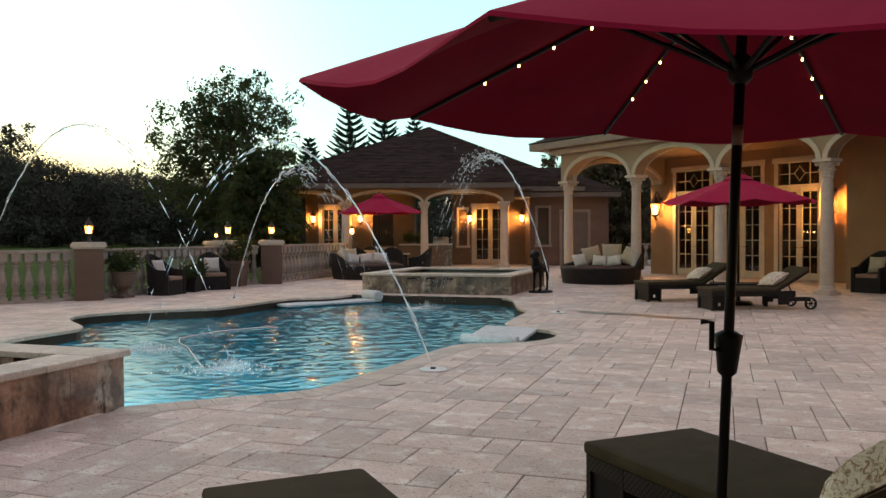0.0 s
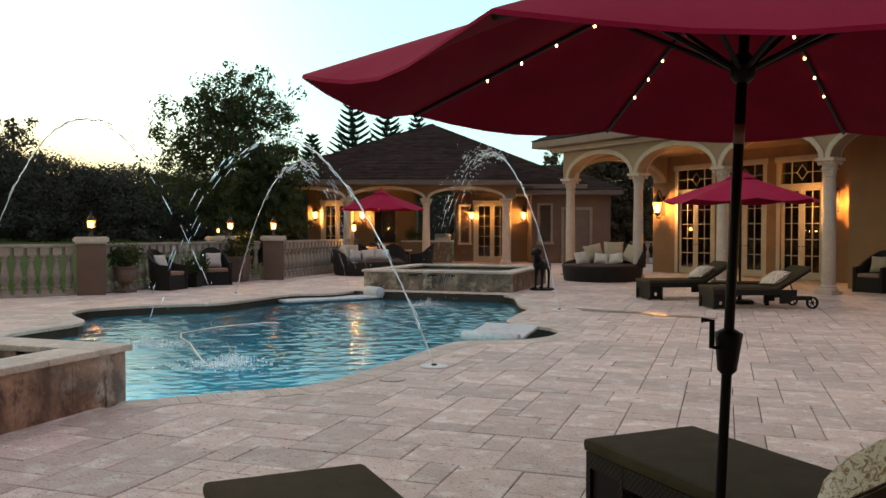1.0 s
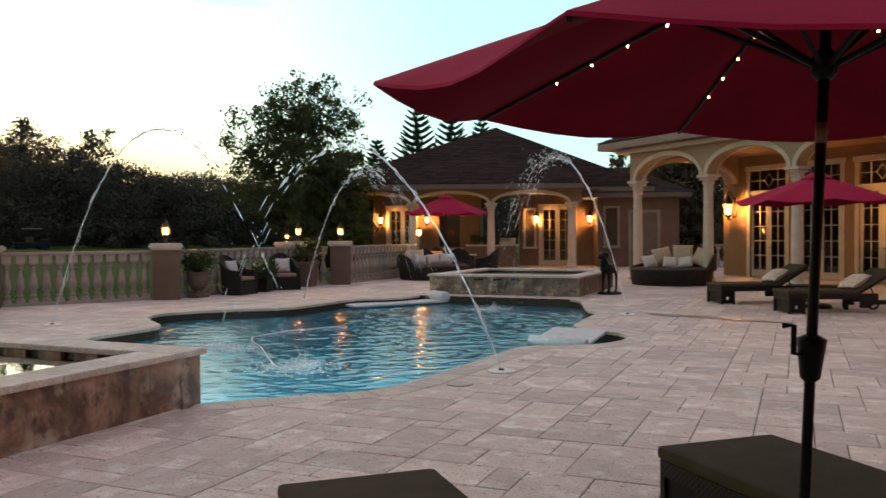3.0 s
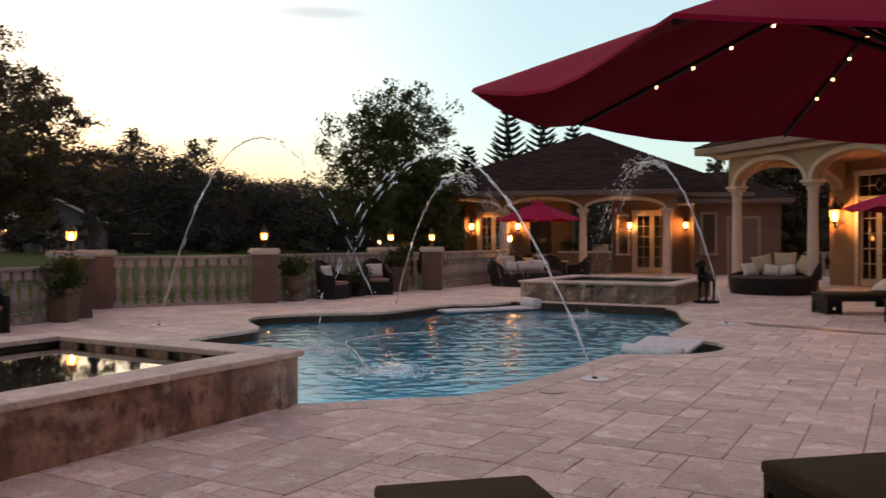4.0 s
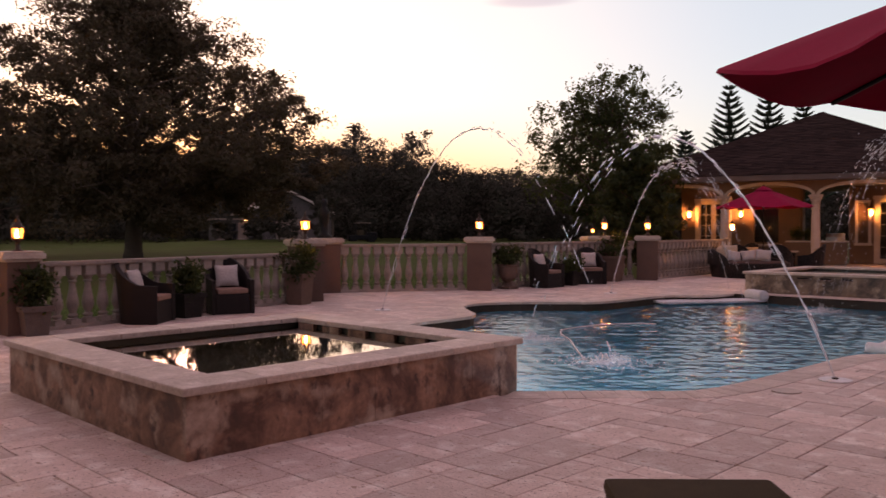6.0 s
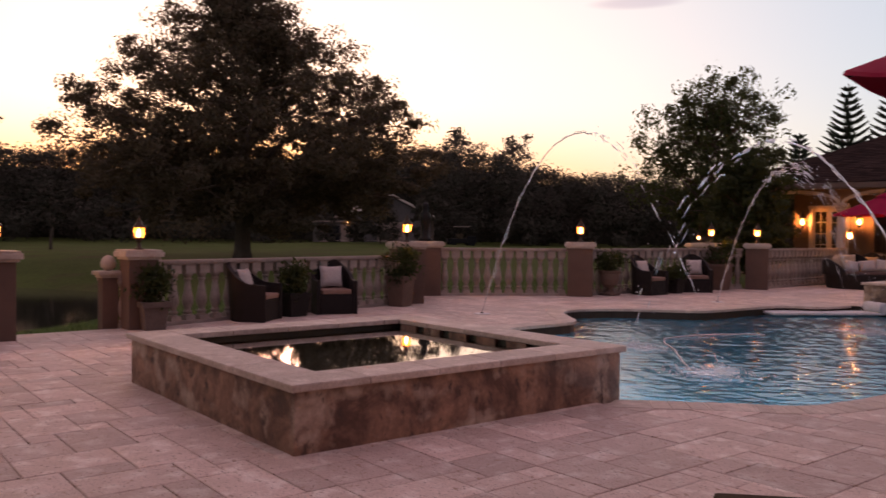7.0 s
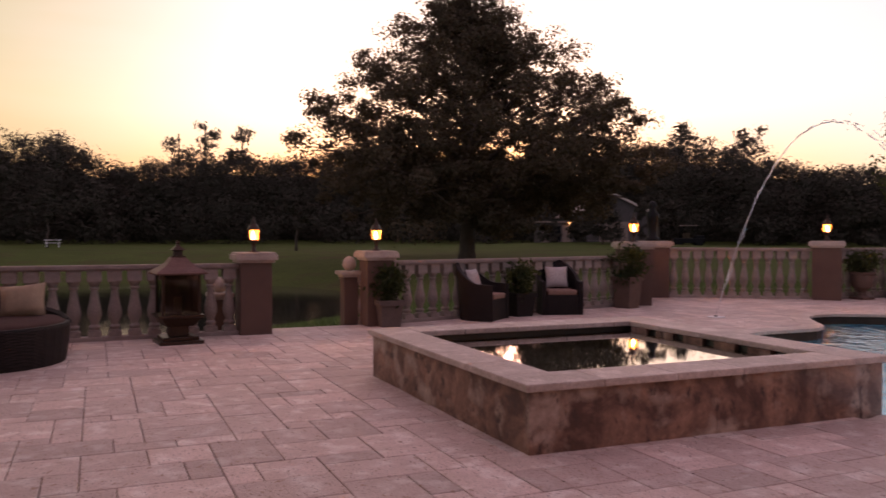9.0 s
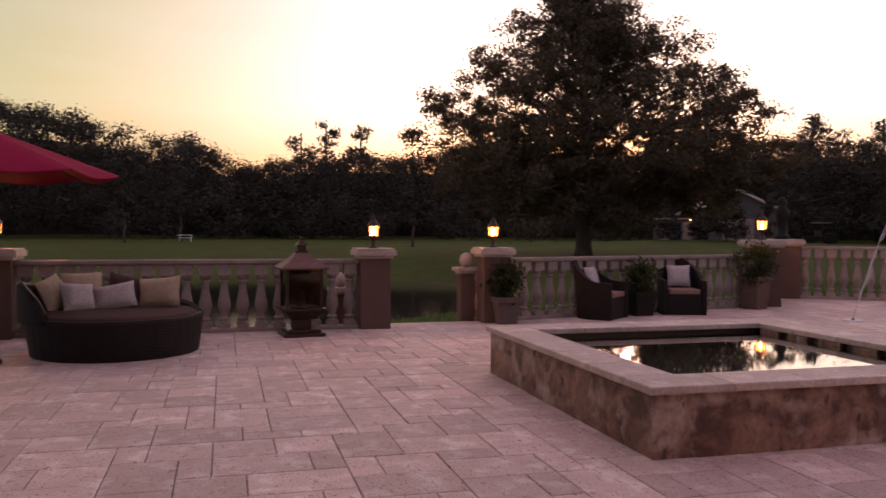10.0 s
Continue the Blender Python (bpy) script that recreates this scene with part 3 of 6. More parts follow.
tagged(part("pond", Geo().plate([(-34.0 + 14.9 * math.cos(2 * math.pi * i / 48), -1.5 + 12.7 * math.sin(2 * math.pi * i / 48)) for i in range(48)], POND_Z), POND), "dark still pond below the terrace", "pond", kind="structure")
# retaining edge of the terrace
rim = Geo()
ring_out = offset(TERRACE, 0.02)
rim.prism(ring_out, -2.1, -1.9)
for i in range(len(ring_out)):
    a, b = ring_out[i], ring_out[(i + 1) % len(ring_out)]
    k = len(rim.v)
    rim.v += [Vector((*a, -1.9)), Vector((*b, -1.9)), Vector((*b, -0.014)), Vector((*a, -0.014))]
    rim.f.append((k, k + 1, k + 2, k + 3))
tagged(part("terrace_wall", rim, PIER), "brown stuccoed retaining wall round the terrace", "wall", kind="structure")

# unseen underwater lights, added for the water's glow: near wall and beside the spa
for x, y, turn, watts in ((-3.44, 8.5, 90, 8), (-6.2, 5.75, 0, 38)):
    pl = thing("added_pool_light", pose(x, y, -0.7, 0, 0, turn), "unseen round underwater light added in the basin wall", "pool light", "pool lights", "structure")
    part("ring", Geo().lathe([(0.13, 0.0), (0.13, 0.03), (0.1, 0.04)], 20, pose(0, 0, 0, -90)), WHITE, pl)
    lamp("added_pool_lamp", pl.matrix_basis @ Vector((0, 0.3, 0)), watts, (0.75, 0.95, 1.0), 0.12)

# unseen walls added round the terrace behind the camera, to block sky light
back = Geo()
for (xa, ya), (xb, yb) in (((12.0, 12.0), (3.6, -1.0)), ((3.6, -1.0), (2.8, -3.6)), ((2.8, -3.6), (-8.5, -7.0))):
    ang = math.degrees(math.atan2(yb - ya, xb - xa))
    back.box(0, 0, -0.02, math.hypot(xb - xa, yb - ya), 0.3, 6.0, pose(xa, ya, 0, 0, 0, ang))
tagged(part("sky_block_wall", back, PIER), "unseen brown wall added behind the terrace to block sky light", "wall", kind="structure")

# ---- buildings ----
def column(parent, u, v, height, mat=COLUMN, r=0.17, z0=0.0):
    """A tapered column with a moulded base and a leafy capital."""
    m = Matrix.Translation((u, v, z0))
    c = part("column", Geo().lathe([(r, 0.2), (r * 1.0, height * 0.4), (r * 0.86, height - 0.42)], 20, caps=False), mat, parent, smooth=True, at=m)
    part("base", Geo().box(-r * 1.45, -r * 1.45, 0, r * 1.45, r * 1.45, 0.08).lathe([(r * 1.4, 0.08), (r * 1.42, 0.12), (r * 1.2, 0.15), (r * 1.22, 0.18), (r * 1.02, 0.22)], 20), mat, c)
    cap = Geo().lathe([(r * 0.84, height - 0.44), (r * 1.0, height - 0.43), (r * 1.0, height - 0.4), (r * 0.86, height - 0.39), (r * 0.95, height - 0.25), (r * 1.35, height - 0.09), (r * 1.3, height - 0.08)], 16)
    for row, (zz, rr, k) in enumerate(((height - 0.36, 0.92, 8), (height - 0.24, 1.02, 8))):
        for i in range(k):
            a = 2 * math.pi * (i + row * 0.5) / k
            ca, sa = math.cos(a), math.sin(a)
            w = 0.055
            cap.rings([[Vector((ca * q * r - sa * s * w, sa * q * r + ca * s * w, z)) for s in (-1, 1)] for q, z in ((rr, zz), (rr * 1.05, zz + 0.07), (rr * 1.28, zz + 0.125), (rr * 1.42, zz + 0.1))], closed=False)
    for a in (45, 135, 225, 315):
        ca, sa = math.cos(radians(a)), math.sin(radians(a))
        cap.lathe([(0.045, -0.035), (0.05, 0), (0.045, 0.035)], 10, Matrix.Translation((ca * r * 1.5, sa * r * 1.5, height - 0.12)) @ pose(0, 0, 0, 90, 0, a))
    part("capital", cap, mat, c)
    part("abacus", Geo().box(-r * 1.55, -r * 1.55, height - 0.075, r * 1.55, r * 1.55, height), mat, c)
    return c


def arcade(parent, stops, spring, rise, top, v0, v1, mat=ARCADE):
    """A wall on columns: arches spring from each stop to the next."""
    g, trim = Geo(), Geo()
    poly, N = [], 16
    half = 0.14
    for a, b in zip(stops[:-1], stops[1:]):
        xa, xb = a + half, b - half
        poly.append((a - half if a == stops[0] else a, spring))
        arc = []
        for i in range(N + 1):
            t = math.pi * i / N
            arc.append(((xa + xb) / 2 - (xb - xa) / 2 * math.cos(t), spring + rise * math.sin(t)))
        poly += arc
        wide = 0.13
        out = [((xa + xb) / 2 - ((xb - xa) / 2 + wide) * math.cos(math.pi * i / N), spring + (rise + wide) * math.sin(math.pi * i / N)) for i in range(N + 1)]
        for side, y in ((-1, v0 - 0.035), (1, v1 + 0.035)):
            ya, yb = (y, v0 + 0.02) if side < 0 else (v1 - 0.02, y)
            rings = [[(p[0], ya, p[1]), (q[0], ya, q[1]), (q[0], yb, q[1]), (p[0], yb, p[1])] for p, q in zip(arc, out)]
            trim.rings(rings)
    poly.append((stops[-1] + half, spring))
    poly += [(stops[-1] + half, top), (stops[0] - half, top)]
    g.prism(poly, 0, v1 - v0, Matrix.Translation((0, v1, 0)) @ pose(0, 0, 0, 90, 0, 0))
    part("arcade_wall", g, mat, parent)
    part("arch_moulding", trim, TRIM, parent, "pale moulding round the arches")


def french_door(parent, u, v, width, height, transom=0.0, rows=5, z0=0.0):
    """Two glazed leaves in a wide casing, with a glazed transom above where given."""
    total = height + (transom + 0.12 if transom else 0)
    m = Matrix.Translation((u, v, z0))
    cs = 0.14
    casing = Geo()
    casing.box(-width / 2 - cs, -0.07, 0, -width / 2, 0.12, total).box(width / 2, -0.07, 0, width / 2 + cs, 0.12, total)
    casing.box(-width / 2 - cs - 0.04, -0.1, total, width / 2 + cs + 0.04, 0.12, total + 0.16)
    door = part("french_door", casing, TRIM, parent, "cream casing", at=m)
    if transom:
        part("transom_bar", Geo().box(-width / 2, -0.05, height, width / 2, 0.1, height + 0.12), TRIM, door)
        bars = Geo()
        cz = height + 0.12 + transom / 2
        for x in (-0.25, 0.25):
            bars.box(x * width - 0.012, 0.0, height + 0.12, x * width + 0.012, 0.03, total)
        bars.box(-width / 2, 0.0, cz - 0.012, -0.16, 0.03, cz + 0.012).box(0.16, 0.0, cz - 0.012, width / 2, 0.03, cz + 0.012)
        bars.tube([(-0.18, 0.015, cz), (0, 0.015, cz + 0.22), (0.18, 0.015, cz), (0, 0.015, cz - 0.22), (-0.18, 0.015, cz)], 0.014, 4)
        part("transom_lattice", bars, TRIM, door)
        part("pane", Geo().box(-width / 2, 0.035, height + 0.12, width / 2, 0.041, total), GLASS, door)
    for s in (-1, 1):
        a, b = (-width / 2, -0.004) if s < 0 else (0.004, width / 2)
        leaf = Geo()
        st = 0.1
        leaf.box(a, 0, 0.02, a + st, 0.05, height).box(b - st, 0, 0.02, b, 0.05, height).box(a + st, 0, 0.02, b - st, 0.05, 0.24).box(a + st, 0, height - st, b - st, 0.05, height)
        lf = part("door_leaf", leaf, TRIM, door, bevel=0.004)
        mun = Geo()
        mun.box((a + b) / 2 - 0.012, 0.008, 0.24, (a + b) / 2 + 0.012, 0.042, height - st)
        for i in range(1, rows):
            zz = 0.24 + (height - st - 0.24) * i / rows
            mun.box(a + st, 0.01, zz - 0.012, b - st, 0.04, zz + 0.012)
        part("glazing_bar", mun, TRIM, lf)
        part("pane", Geo().box(a + st, 0.022, 0.24, b - st, 0.028, height - st), GLASS, lf)
        part("handle", Geo().tube([(-0.06 * s, -0.0, 1.0), (-0.06 * s, -0.05, 1.0), (-0.16 * s, -0.05, 1.0)], 0.011, 6), BRONZE, lf)
    return door


def window(parent, u, v, width, z0, z1, cols=2, rows=3, mat=TRIM, label="cream window frame"):
    m = Matrix.Translation((u, v, 0))
    c = Geo()
    c.box(-width / 2 - 0.1, -0.05, z0 - 0.1, -width / 2, 0.1, z1 + 0.1).box(width / 2, -0.05, z0 - 0.1, width / 2 + 0.1, 0.1, z1 + 0.1)
    c.box(-width / 2, -0.05, z1, width / 2, 0.1, z1 + 0.1)
    w = part("window", c, mat, parent, label, at=m)
    part("window_sill", Geo().box(-width / 2 - 0.14, -0.12, z0 - 0.16, width / 2 + 0.14, 0.06, z0 - 0.06), mat, w)
    b = Geo()
    for i in range(1, cols):
        x = -width / 2 + width * i / cols
        b.box(x - 0.012, 0, z0, x + 0.012, 0.04, z1)
    for i in range(1, rows):
        z = z0 + (z1 - z0) * i / rows
        b.box(-width / 2, 0.005, z - 0.012, width / 2, 0.035, z + 0.012)
    part("glazing_bar", b, mat, w)
    part("pane", Geo().box(-width / 2, 0.02, z0, width / 2, 0.026, z1), GLASS, w)
    return w


def wall_lantern(parent_m, u, v, z, watts, size=1.0, facing=-1):
    """A lantern on a scrolled bracket, as a thing of its own."""
    m = parent_m @ pose(u, v, z)
    s = size
    t = thing("wall_lantern", m, "lit bronze wall lantern on a scrolled bracket", "wall lamp", "wall lanterns")
    f = facing
    part("wall_plate", Geo().box(-0.06 * s, -0.02, -0.2 * s, 0.06 * s, 0.0, 0.25 * s), BRONZE, t)
    part("lower_bracket", Geo().tube([(0, 0, -0.15 * s), (0, f * 0.12 * s, -0.27 * s), (0, f * 0.19 * s, -0.22 * s)], 0.012 * s, 6), BRONZE, t)
    part("bracket", Geo().tube([(0, 0, 0.1 * s), (0, f * 0.1 * s, 0.34 * s), (0, f * 0.17 * s, 0.38 * s), (0, f * 0.2 * s, 0.3 * s)], 0.014 * s, 6), BRONZE, t)
    c = Matrix.Translation((0, f * 0.2 * s, 0))
    gl = part("glass", Geo().lathe([(0.07 * s, -0.13 * s), (0.11 * s, 0.1 * s)], 6, c), FLAME, t, "glowing amber glass")
    gl.visible_shadow = False
    part("flame", Geo().lathe([(0.012 * s, -0.12 * s), (0.032 * s, -0.07 * s), (0.03 * s, 0.0), (0.004, 0.06 * s)], 8, c), WICK, t, smooth=True).visible_shadow = False
    part("lamp_roof", Geo().lathe([(0.135 * s, 0.1 * s), (0.125 * s, 0.13 * s), (0.05 * s, 0.24 * s), (0.03 * s, 0.28 * s), (0.015 * s, 0.34 * s)], 6, c), BRONZE, t)
    part("finial", Geo().lathe([(0.08 * s, -0.13 * s), (0.06 * s, -0.17 * s), (0.02 * s, -0.2 * s), (0.025 * s, -0.23 * s), (0.005, -0.27 * s)], 6, c), BRONZE, t)
    for i in range(6):
        a = math.pi * 2 * i / 6
        part("cage_bar", Geo().tube([c @ Vector((0.074 * s * math.cos(a), 0.074 * s * math.sin(a), -0.14 * s)), c @ Vector((0.114 * s * math.cos(a), 0.114 * s * math.sin(a), 0.1 * s))], 0.011 * s, 4), BRONZE, t)
    lamp("lantern_light", m @ Vector((0, f * 0.2 * s, -0.03)), watts, size=0.03)
    return t


def hip_roof(parent, x0, y0, x1, y1, z, ridge, ridge_z, courses=26, trim=None):
    """Four shingled slopes in courses that lap over one another. ridge: two points on the plan."""
    (ax, ay), (bx, by) = ridge
    faces = [((x0, y0), (x1, y0), (bx, by), (ax, ay)), ((x1, y0), (x1, y1), (bx, by), (bx, by)), ((x1, y1), (x0, y1), (ax, ay), (bx, by)), ((x0, y1), (x0, y0), (ax, ay), (ax, ay))]
    rng = random.Random(11)
    for p, q, r, s in faces:
        g = Geo()
        P, Q, R, S = Vector((*p, z)), Vector((*q, z)), Vector((*r, ridge_z)), Vector((*s, ridge_z))
        up = (Q - P).cross(S - P).normalized()
        for c in range(courses):
            t0, t1 = c / courses, (c + 1.25) / courses
            t1 = min(t1, 1.0)
            A, B, C2, D = P.lerp(S, t0), Q.lerp(R, t0), Q.lerp(R, t1), P.lerp(S, t1)
            length = (B - A).length
            k = max(1, int(length / 0.45))
            cuts = [0.0] + sorted(min(0.999, max(0.001, (i + rng.uniform(0.1, 0.9)) / k)) for i in range(k)) + [1.0]
            for a, b in zip(cuts[:-1], cuts[1:]):
                lift = up * (0.012 + rng.uniform(0, 0.006))
                w = [A.lerp(B, a) + lift, A.lerp(B, b) + lift, D.lerp(C2, b), D.lerp(C2, a), A.lerp(B, a), A.lerp(B, b)]
                i = len(g.v)
                g.v += w
                g.f += [(i, i + 1, i + 2, i + 3), (i + 4, i + 5, i + 1, i)]
        part("shingles", g, SHINGLE, parent, "dark brown lapped shingles")["kind"] = "stuff"
        deckg = Geo()
        deckg.v, deckg.f = [P - up * 0.01, Q - up * 0.01, R - up * 0.01, S - up * 0.01], [(0, 1, 2, 3)]
        part("roof", deckg, SHINGLE, parent)
    base = Geo()
    base.box(x0 + 0.02, y0 + 0.02, z - 0.24, x1 - 0.02, y1 - 0.02, z - 0.02)
    part("eave", base, trim or FASCIA, parent, "painted fascia and soffit", bevel=0.02)


# main house: the front runs along u = -x, its back lies at greater v
HOUSE = Matrix.Translation((2.28, 20.66, 0)) @ pose(0, 0, 0, 0, 0, -39) @ Matrix.Diagonal((0.97, 0.97, 1.0, 1.0))
house = thing("house", HOUSE, "ochre stuccoed house with an arched loggia and french doors", "house")
BAY = 3.1
stops = [BAY * k for k in (-3, -2, -1, 0, 1, 2)]
for s in stops:
    column(house, s, 0, 3.14, r=0.155)
arcade(house, stops, 3.14, 0.68, 4.15, -0.2, 0.2)
WALLV = 4.4
H = 4.15
opens = [(-7.87, 1.48, 3.55), (-5.85, 1.48, 3.55), (-3.78, 1.4, 3.55)]
edge = -9.8
for c, w, h in opens:
    part("wall", Geo().box(edge, WALLV, 0, c - w / 2, WALLV + 0.25, H), LAMPLIT_STUCCO, house)
    part("wall", Geo().box(c - w / 2, WALLV, h, c + w / 2, WALLV + 0.25, H), LAMPLIT_STUCCO, house)
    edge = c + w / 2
part("wall", Geo().box(edge, WALLV, 0, -0.93, WALLV + 0.25, H), LAMPLIT_STUCCO, house)
part("wall", Geo().box(-0.93, 2.3, 0, 12, 2.55, H), LAMPLIT_STUCCO, house)
part("wall", Geo().box(-0.93, 2.55, 0, -0.68, WALLV, H), LAMPLIT_STUCCO, house)
part("wall", Geo().box(-9.8, WALLV + 0.25, 0, -9.55, 14, H), LAMPLIT_STUCCO, house)
for c, w, h in opens:
    french_door(house, c, WALLV + 0.06, w, 2.75, 0.66)
part("loggia_ceiling", Geo().box(-9.4, 0.2, 4.02, 12, WALLV, 4.12), LAMPLIT_STUCCO, house)
part("cornice", Geo().box(-9.62, -0.42, 4.0, 12, -0.2, 4.15), TRIM, house, bevel=0.03)
part("cornice", Geo().box(-9.82, -0.42, 4.0, -9.62, 14, 4.15), TRIM, house, bevel=0.03)
# room behind the glass, its gloom put into the wall colour
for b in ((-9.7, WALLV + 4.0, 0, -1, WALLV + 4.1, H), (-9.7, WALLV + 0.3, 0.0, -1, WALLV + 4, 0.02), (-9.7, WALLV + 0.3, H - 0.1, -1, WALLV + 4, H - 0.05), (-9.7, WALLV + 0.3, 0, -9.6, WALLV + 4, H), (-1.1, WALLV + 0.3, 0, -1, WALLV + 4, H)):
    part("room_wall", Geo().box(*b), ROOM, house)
# the arch that closes the loggia's end
end = thing("loggia_end", HOUSE @ Matrix.Translation((-9.3, 0, 0)) @ pose(0, 0, 0, 0, 0, 90), "stuccoed arch closing the end of the loggia", "arch")
arcade(end, [0.0, 4.3], 3.14, 0.68, 4.15, -0.18, 0.18)
hip_roof(house, -10.5, -0.75, 16, 14, 4.4, ((-3.4, 6.6), (9, 6.6)), 7.6, 40)
wall_lantern(HOUSE, -9.3, WALLV, 2.3, 8, 1.55)
wall_lantern(HOUSE, -2.6, WALLV, 2.3, 7, 1.55)

# pool cabana
CAB = Matrix.Translation((-11.05, 32.2, 0)) @ pose(0, 0, 0, 0, 0, 18.95)
cabana = thing("cabana", CAB, "brown stuccoed pool cabana with arched porch and hipped roof", "cabana")
for s in (-7.6, -4.2, -0.8, 2.62):
    column(cabana, s, 1.0, 2.83, r=0.165)
arcade(cabana, [-7.6, -4.2, -0.8, 2.62], 2.83, 0.4, 3.5, 0.8, 1.2, CABSTUCCO)
part("porch_beam", Geo().box(2.76, 0.8, 2.83, 3.05, 1.2, 3.5), CABSTUCCO, cabana)
CV = 4.6
CH = 3.5
for a, b, z0, z1 in ((-6.5, -5.75, 0, CH), (-4.45, -3.35, 0, CH), (-2.35, -1.5, 0, CH), (0.45, 1.5, 0, CH), (3.0, 4.1, 0, CH), (-5.75, -4.45, 2.76, CH), (-3.35, -2.35, 2.6, CH), (-3.35, -2.35, 0, 0.9), (1.5, 3.0, 2.76, CH)):
    part("wall", Geo().box(a, CV, z0, b, CV + 0.25, z1), CABSTUCCO, cabana)
part("wall", Geo().box(0.45, CV + 0.25, 0, 0.7, CV + 3, CH), CABSTUCCO, cabana)
window(cabana, 0.95, CV - 0.02, 0.4, 0.95, 2.6, 1, 1)
french_door(cabana, 2.25, CV + 0.06, 1.5, 2.72, 0, 5)
french_door(cabana, -5.1, CV + 0.06, 1.3, 2.72, 0, 5)
window(cabana, -2.85, CV + 0.06, 1.0, 0.9, 2.6, 1, 1)
part("porch_ceiling", Geo().box(-7.6, 1.2, 3.4, 3.9, CV, 3.48), CABFASCIA, cabana)
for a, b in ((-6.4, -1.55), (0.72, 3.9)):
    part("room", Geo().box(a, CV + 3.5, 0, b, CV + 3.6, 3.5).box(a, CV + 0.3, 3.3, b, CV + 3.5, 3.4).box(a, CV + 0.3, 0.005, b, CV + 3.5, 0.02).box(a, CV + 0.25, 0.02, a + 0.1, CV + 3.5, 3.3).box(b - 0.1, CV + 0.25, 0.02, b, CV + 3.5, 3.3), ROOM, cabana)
part("passage_wall", Geo().box(-1.54, CV + 0.26, 0, -1.4, CV + 3.6, CH), CABSTUCCO, cabana)
hip_roof(cabana, -8.3, 0.1, 3.1, 9.4, 3.62, ((-0.6, 4.8), (-0.6, 4.8)), 6.55, 40, CABFASCIA)
hip_roof(cabana, -6.0, 1.9, 6.3, 10.0, 3.55, ((-0.6, 5.0), (-0.6, 5.0)), 6.54, 40, CABFASCIA)
# the wing beside it
wing = thing("cabana_wing", CAB @ Matrix.Translation((3.9, 2.6, 0)), "low stuccoed wing beside the cabana with a panel door", "building")
# dark pier stucco stands in for tree shade on this wall
part("wall", Geo().box(0, 0, 0, 3.3, 0.25, 3.2).box(3.3, 0, 0, 3.55, 6, 3.2).box(0, 0.25, 0, 0.25, 2.2, 3.2), PIER, wing)
window(wing, 0.6, -0.03, 0.5, 1.0, 2.6, 1, 1, FASCIA, "brown window frame")
part("service_door", Geo().box(1.45, -0.05, 0, 2.6, 0.0, 2.4), CABFASCIA, wing, "brown painted panel door", bevel=0.02)
part("door_casing", Geo().box(1.33, -0.07, 0, 1.45, 0.0, 2.52).box(2.6, -0.07, 0, 2.72, 0.0, 2.52).box(1.45, -0.07, 2.4, 2.6, 0.0, 2.52), FASCIA, wing)
hip_roof(wing, -1.0, -0.6, 4.0, 7, 3.3, ((0.2, 3.2), (1.8, 3.2)), 4.66, 22, CABFASCIA)
for u, w in ((-6.12, 5), (-3.9, 5), (1.25, 5), (3.72, 5)):
    wall_lantern(CAB, u, CV, 2.2, w * 1.1, 1.2)
# an unseen lantern on the added wall lights the deck beside the loggia
wall_lantern(pose(9.0, 7.36, 0, 0, 0, 57.1 + 180), 0, 0, 2.3, 30, 1.55)

# ---- terrace piers, lanterns and balustrades ----
def pier(x, y, top, size, turn):
    t = thing("terrace_pier", pose(x, y, 0, 0, 0, turn), "brown stuccoed terrace pier with a pale cast-stone cap", "pier", "terrace piers")
    h = size / 2
    part("shaft", Geo().box(-h, -h, -0.01, h, h, top - 0.15), PIER, t, bevel=0.008)
    part("cap", Geo().box(-h - 0.035, -h - 0.035, top - 0.15, h + 0.035, h + 0.035, top - 0.11).box(-h - 0.075, -h - 0.075, top - 0.11, h + 0.075, h + 0.075, top - 0.03).box(-h - 0.05, -h - 0.05, top - 0.03, h + 0.05, h + 0.05, top), CAST, t, bevel=0.008)
    return t


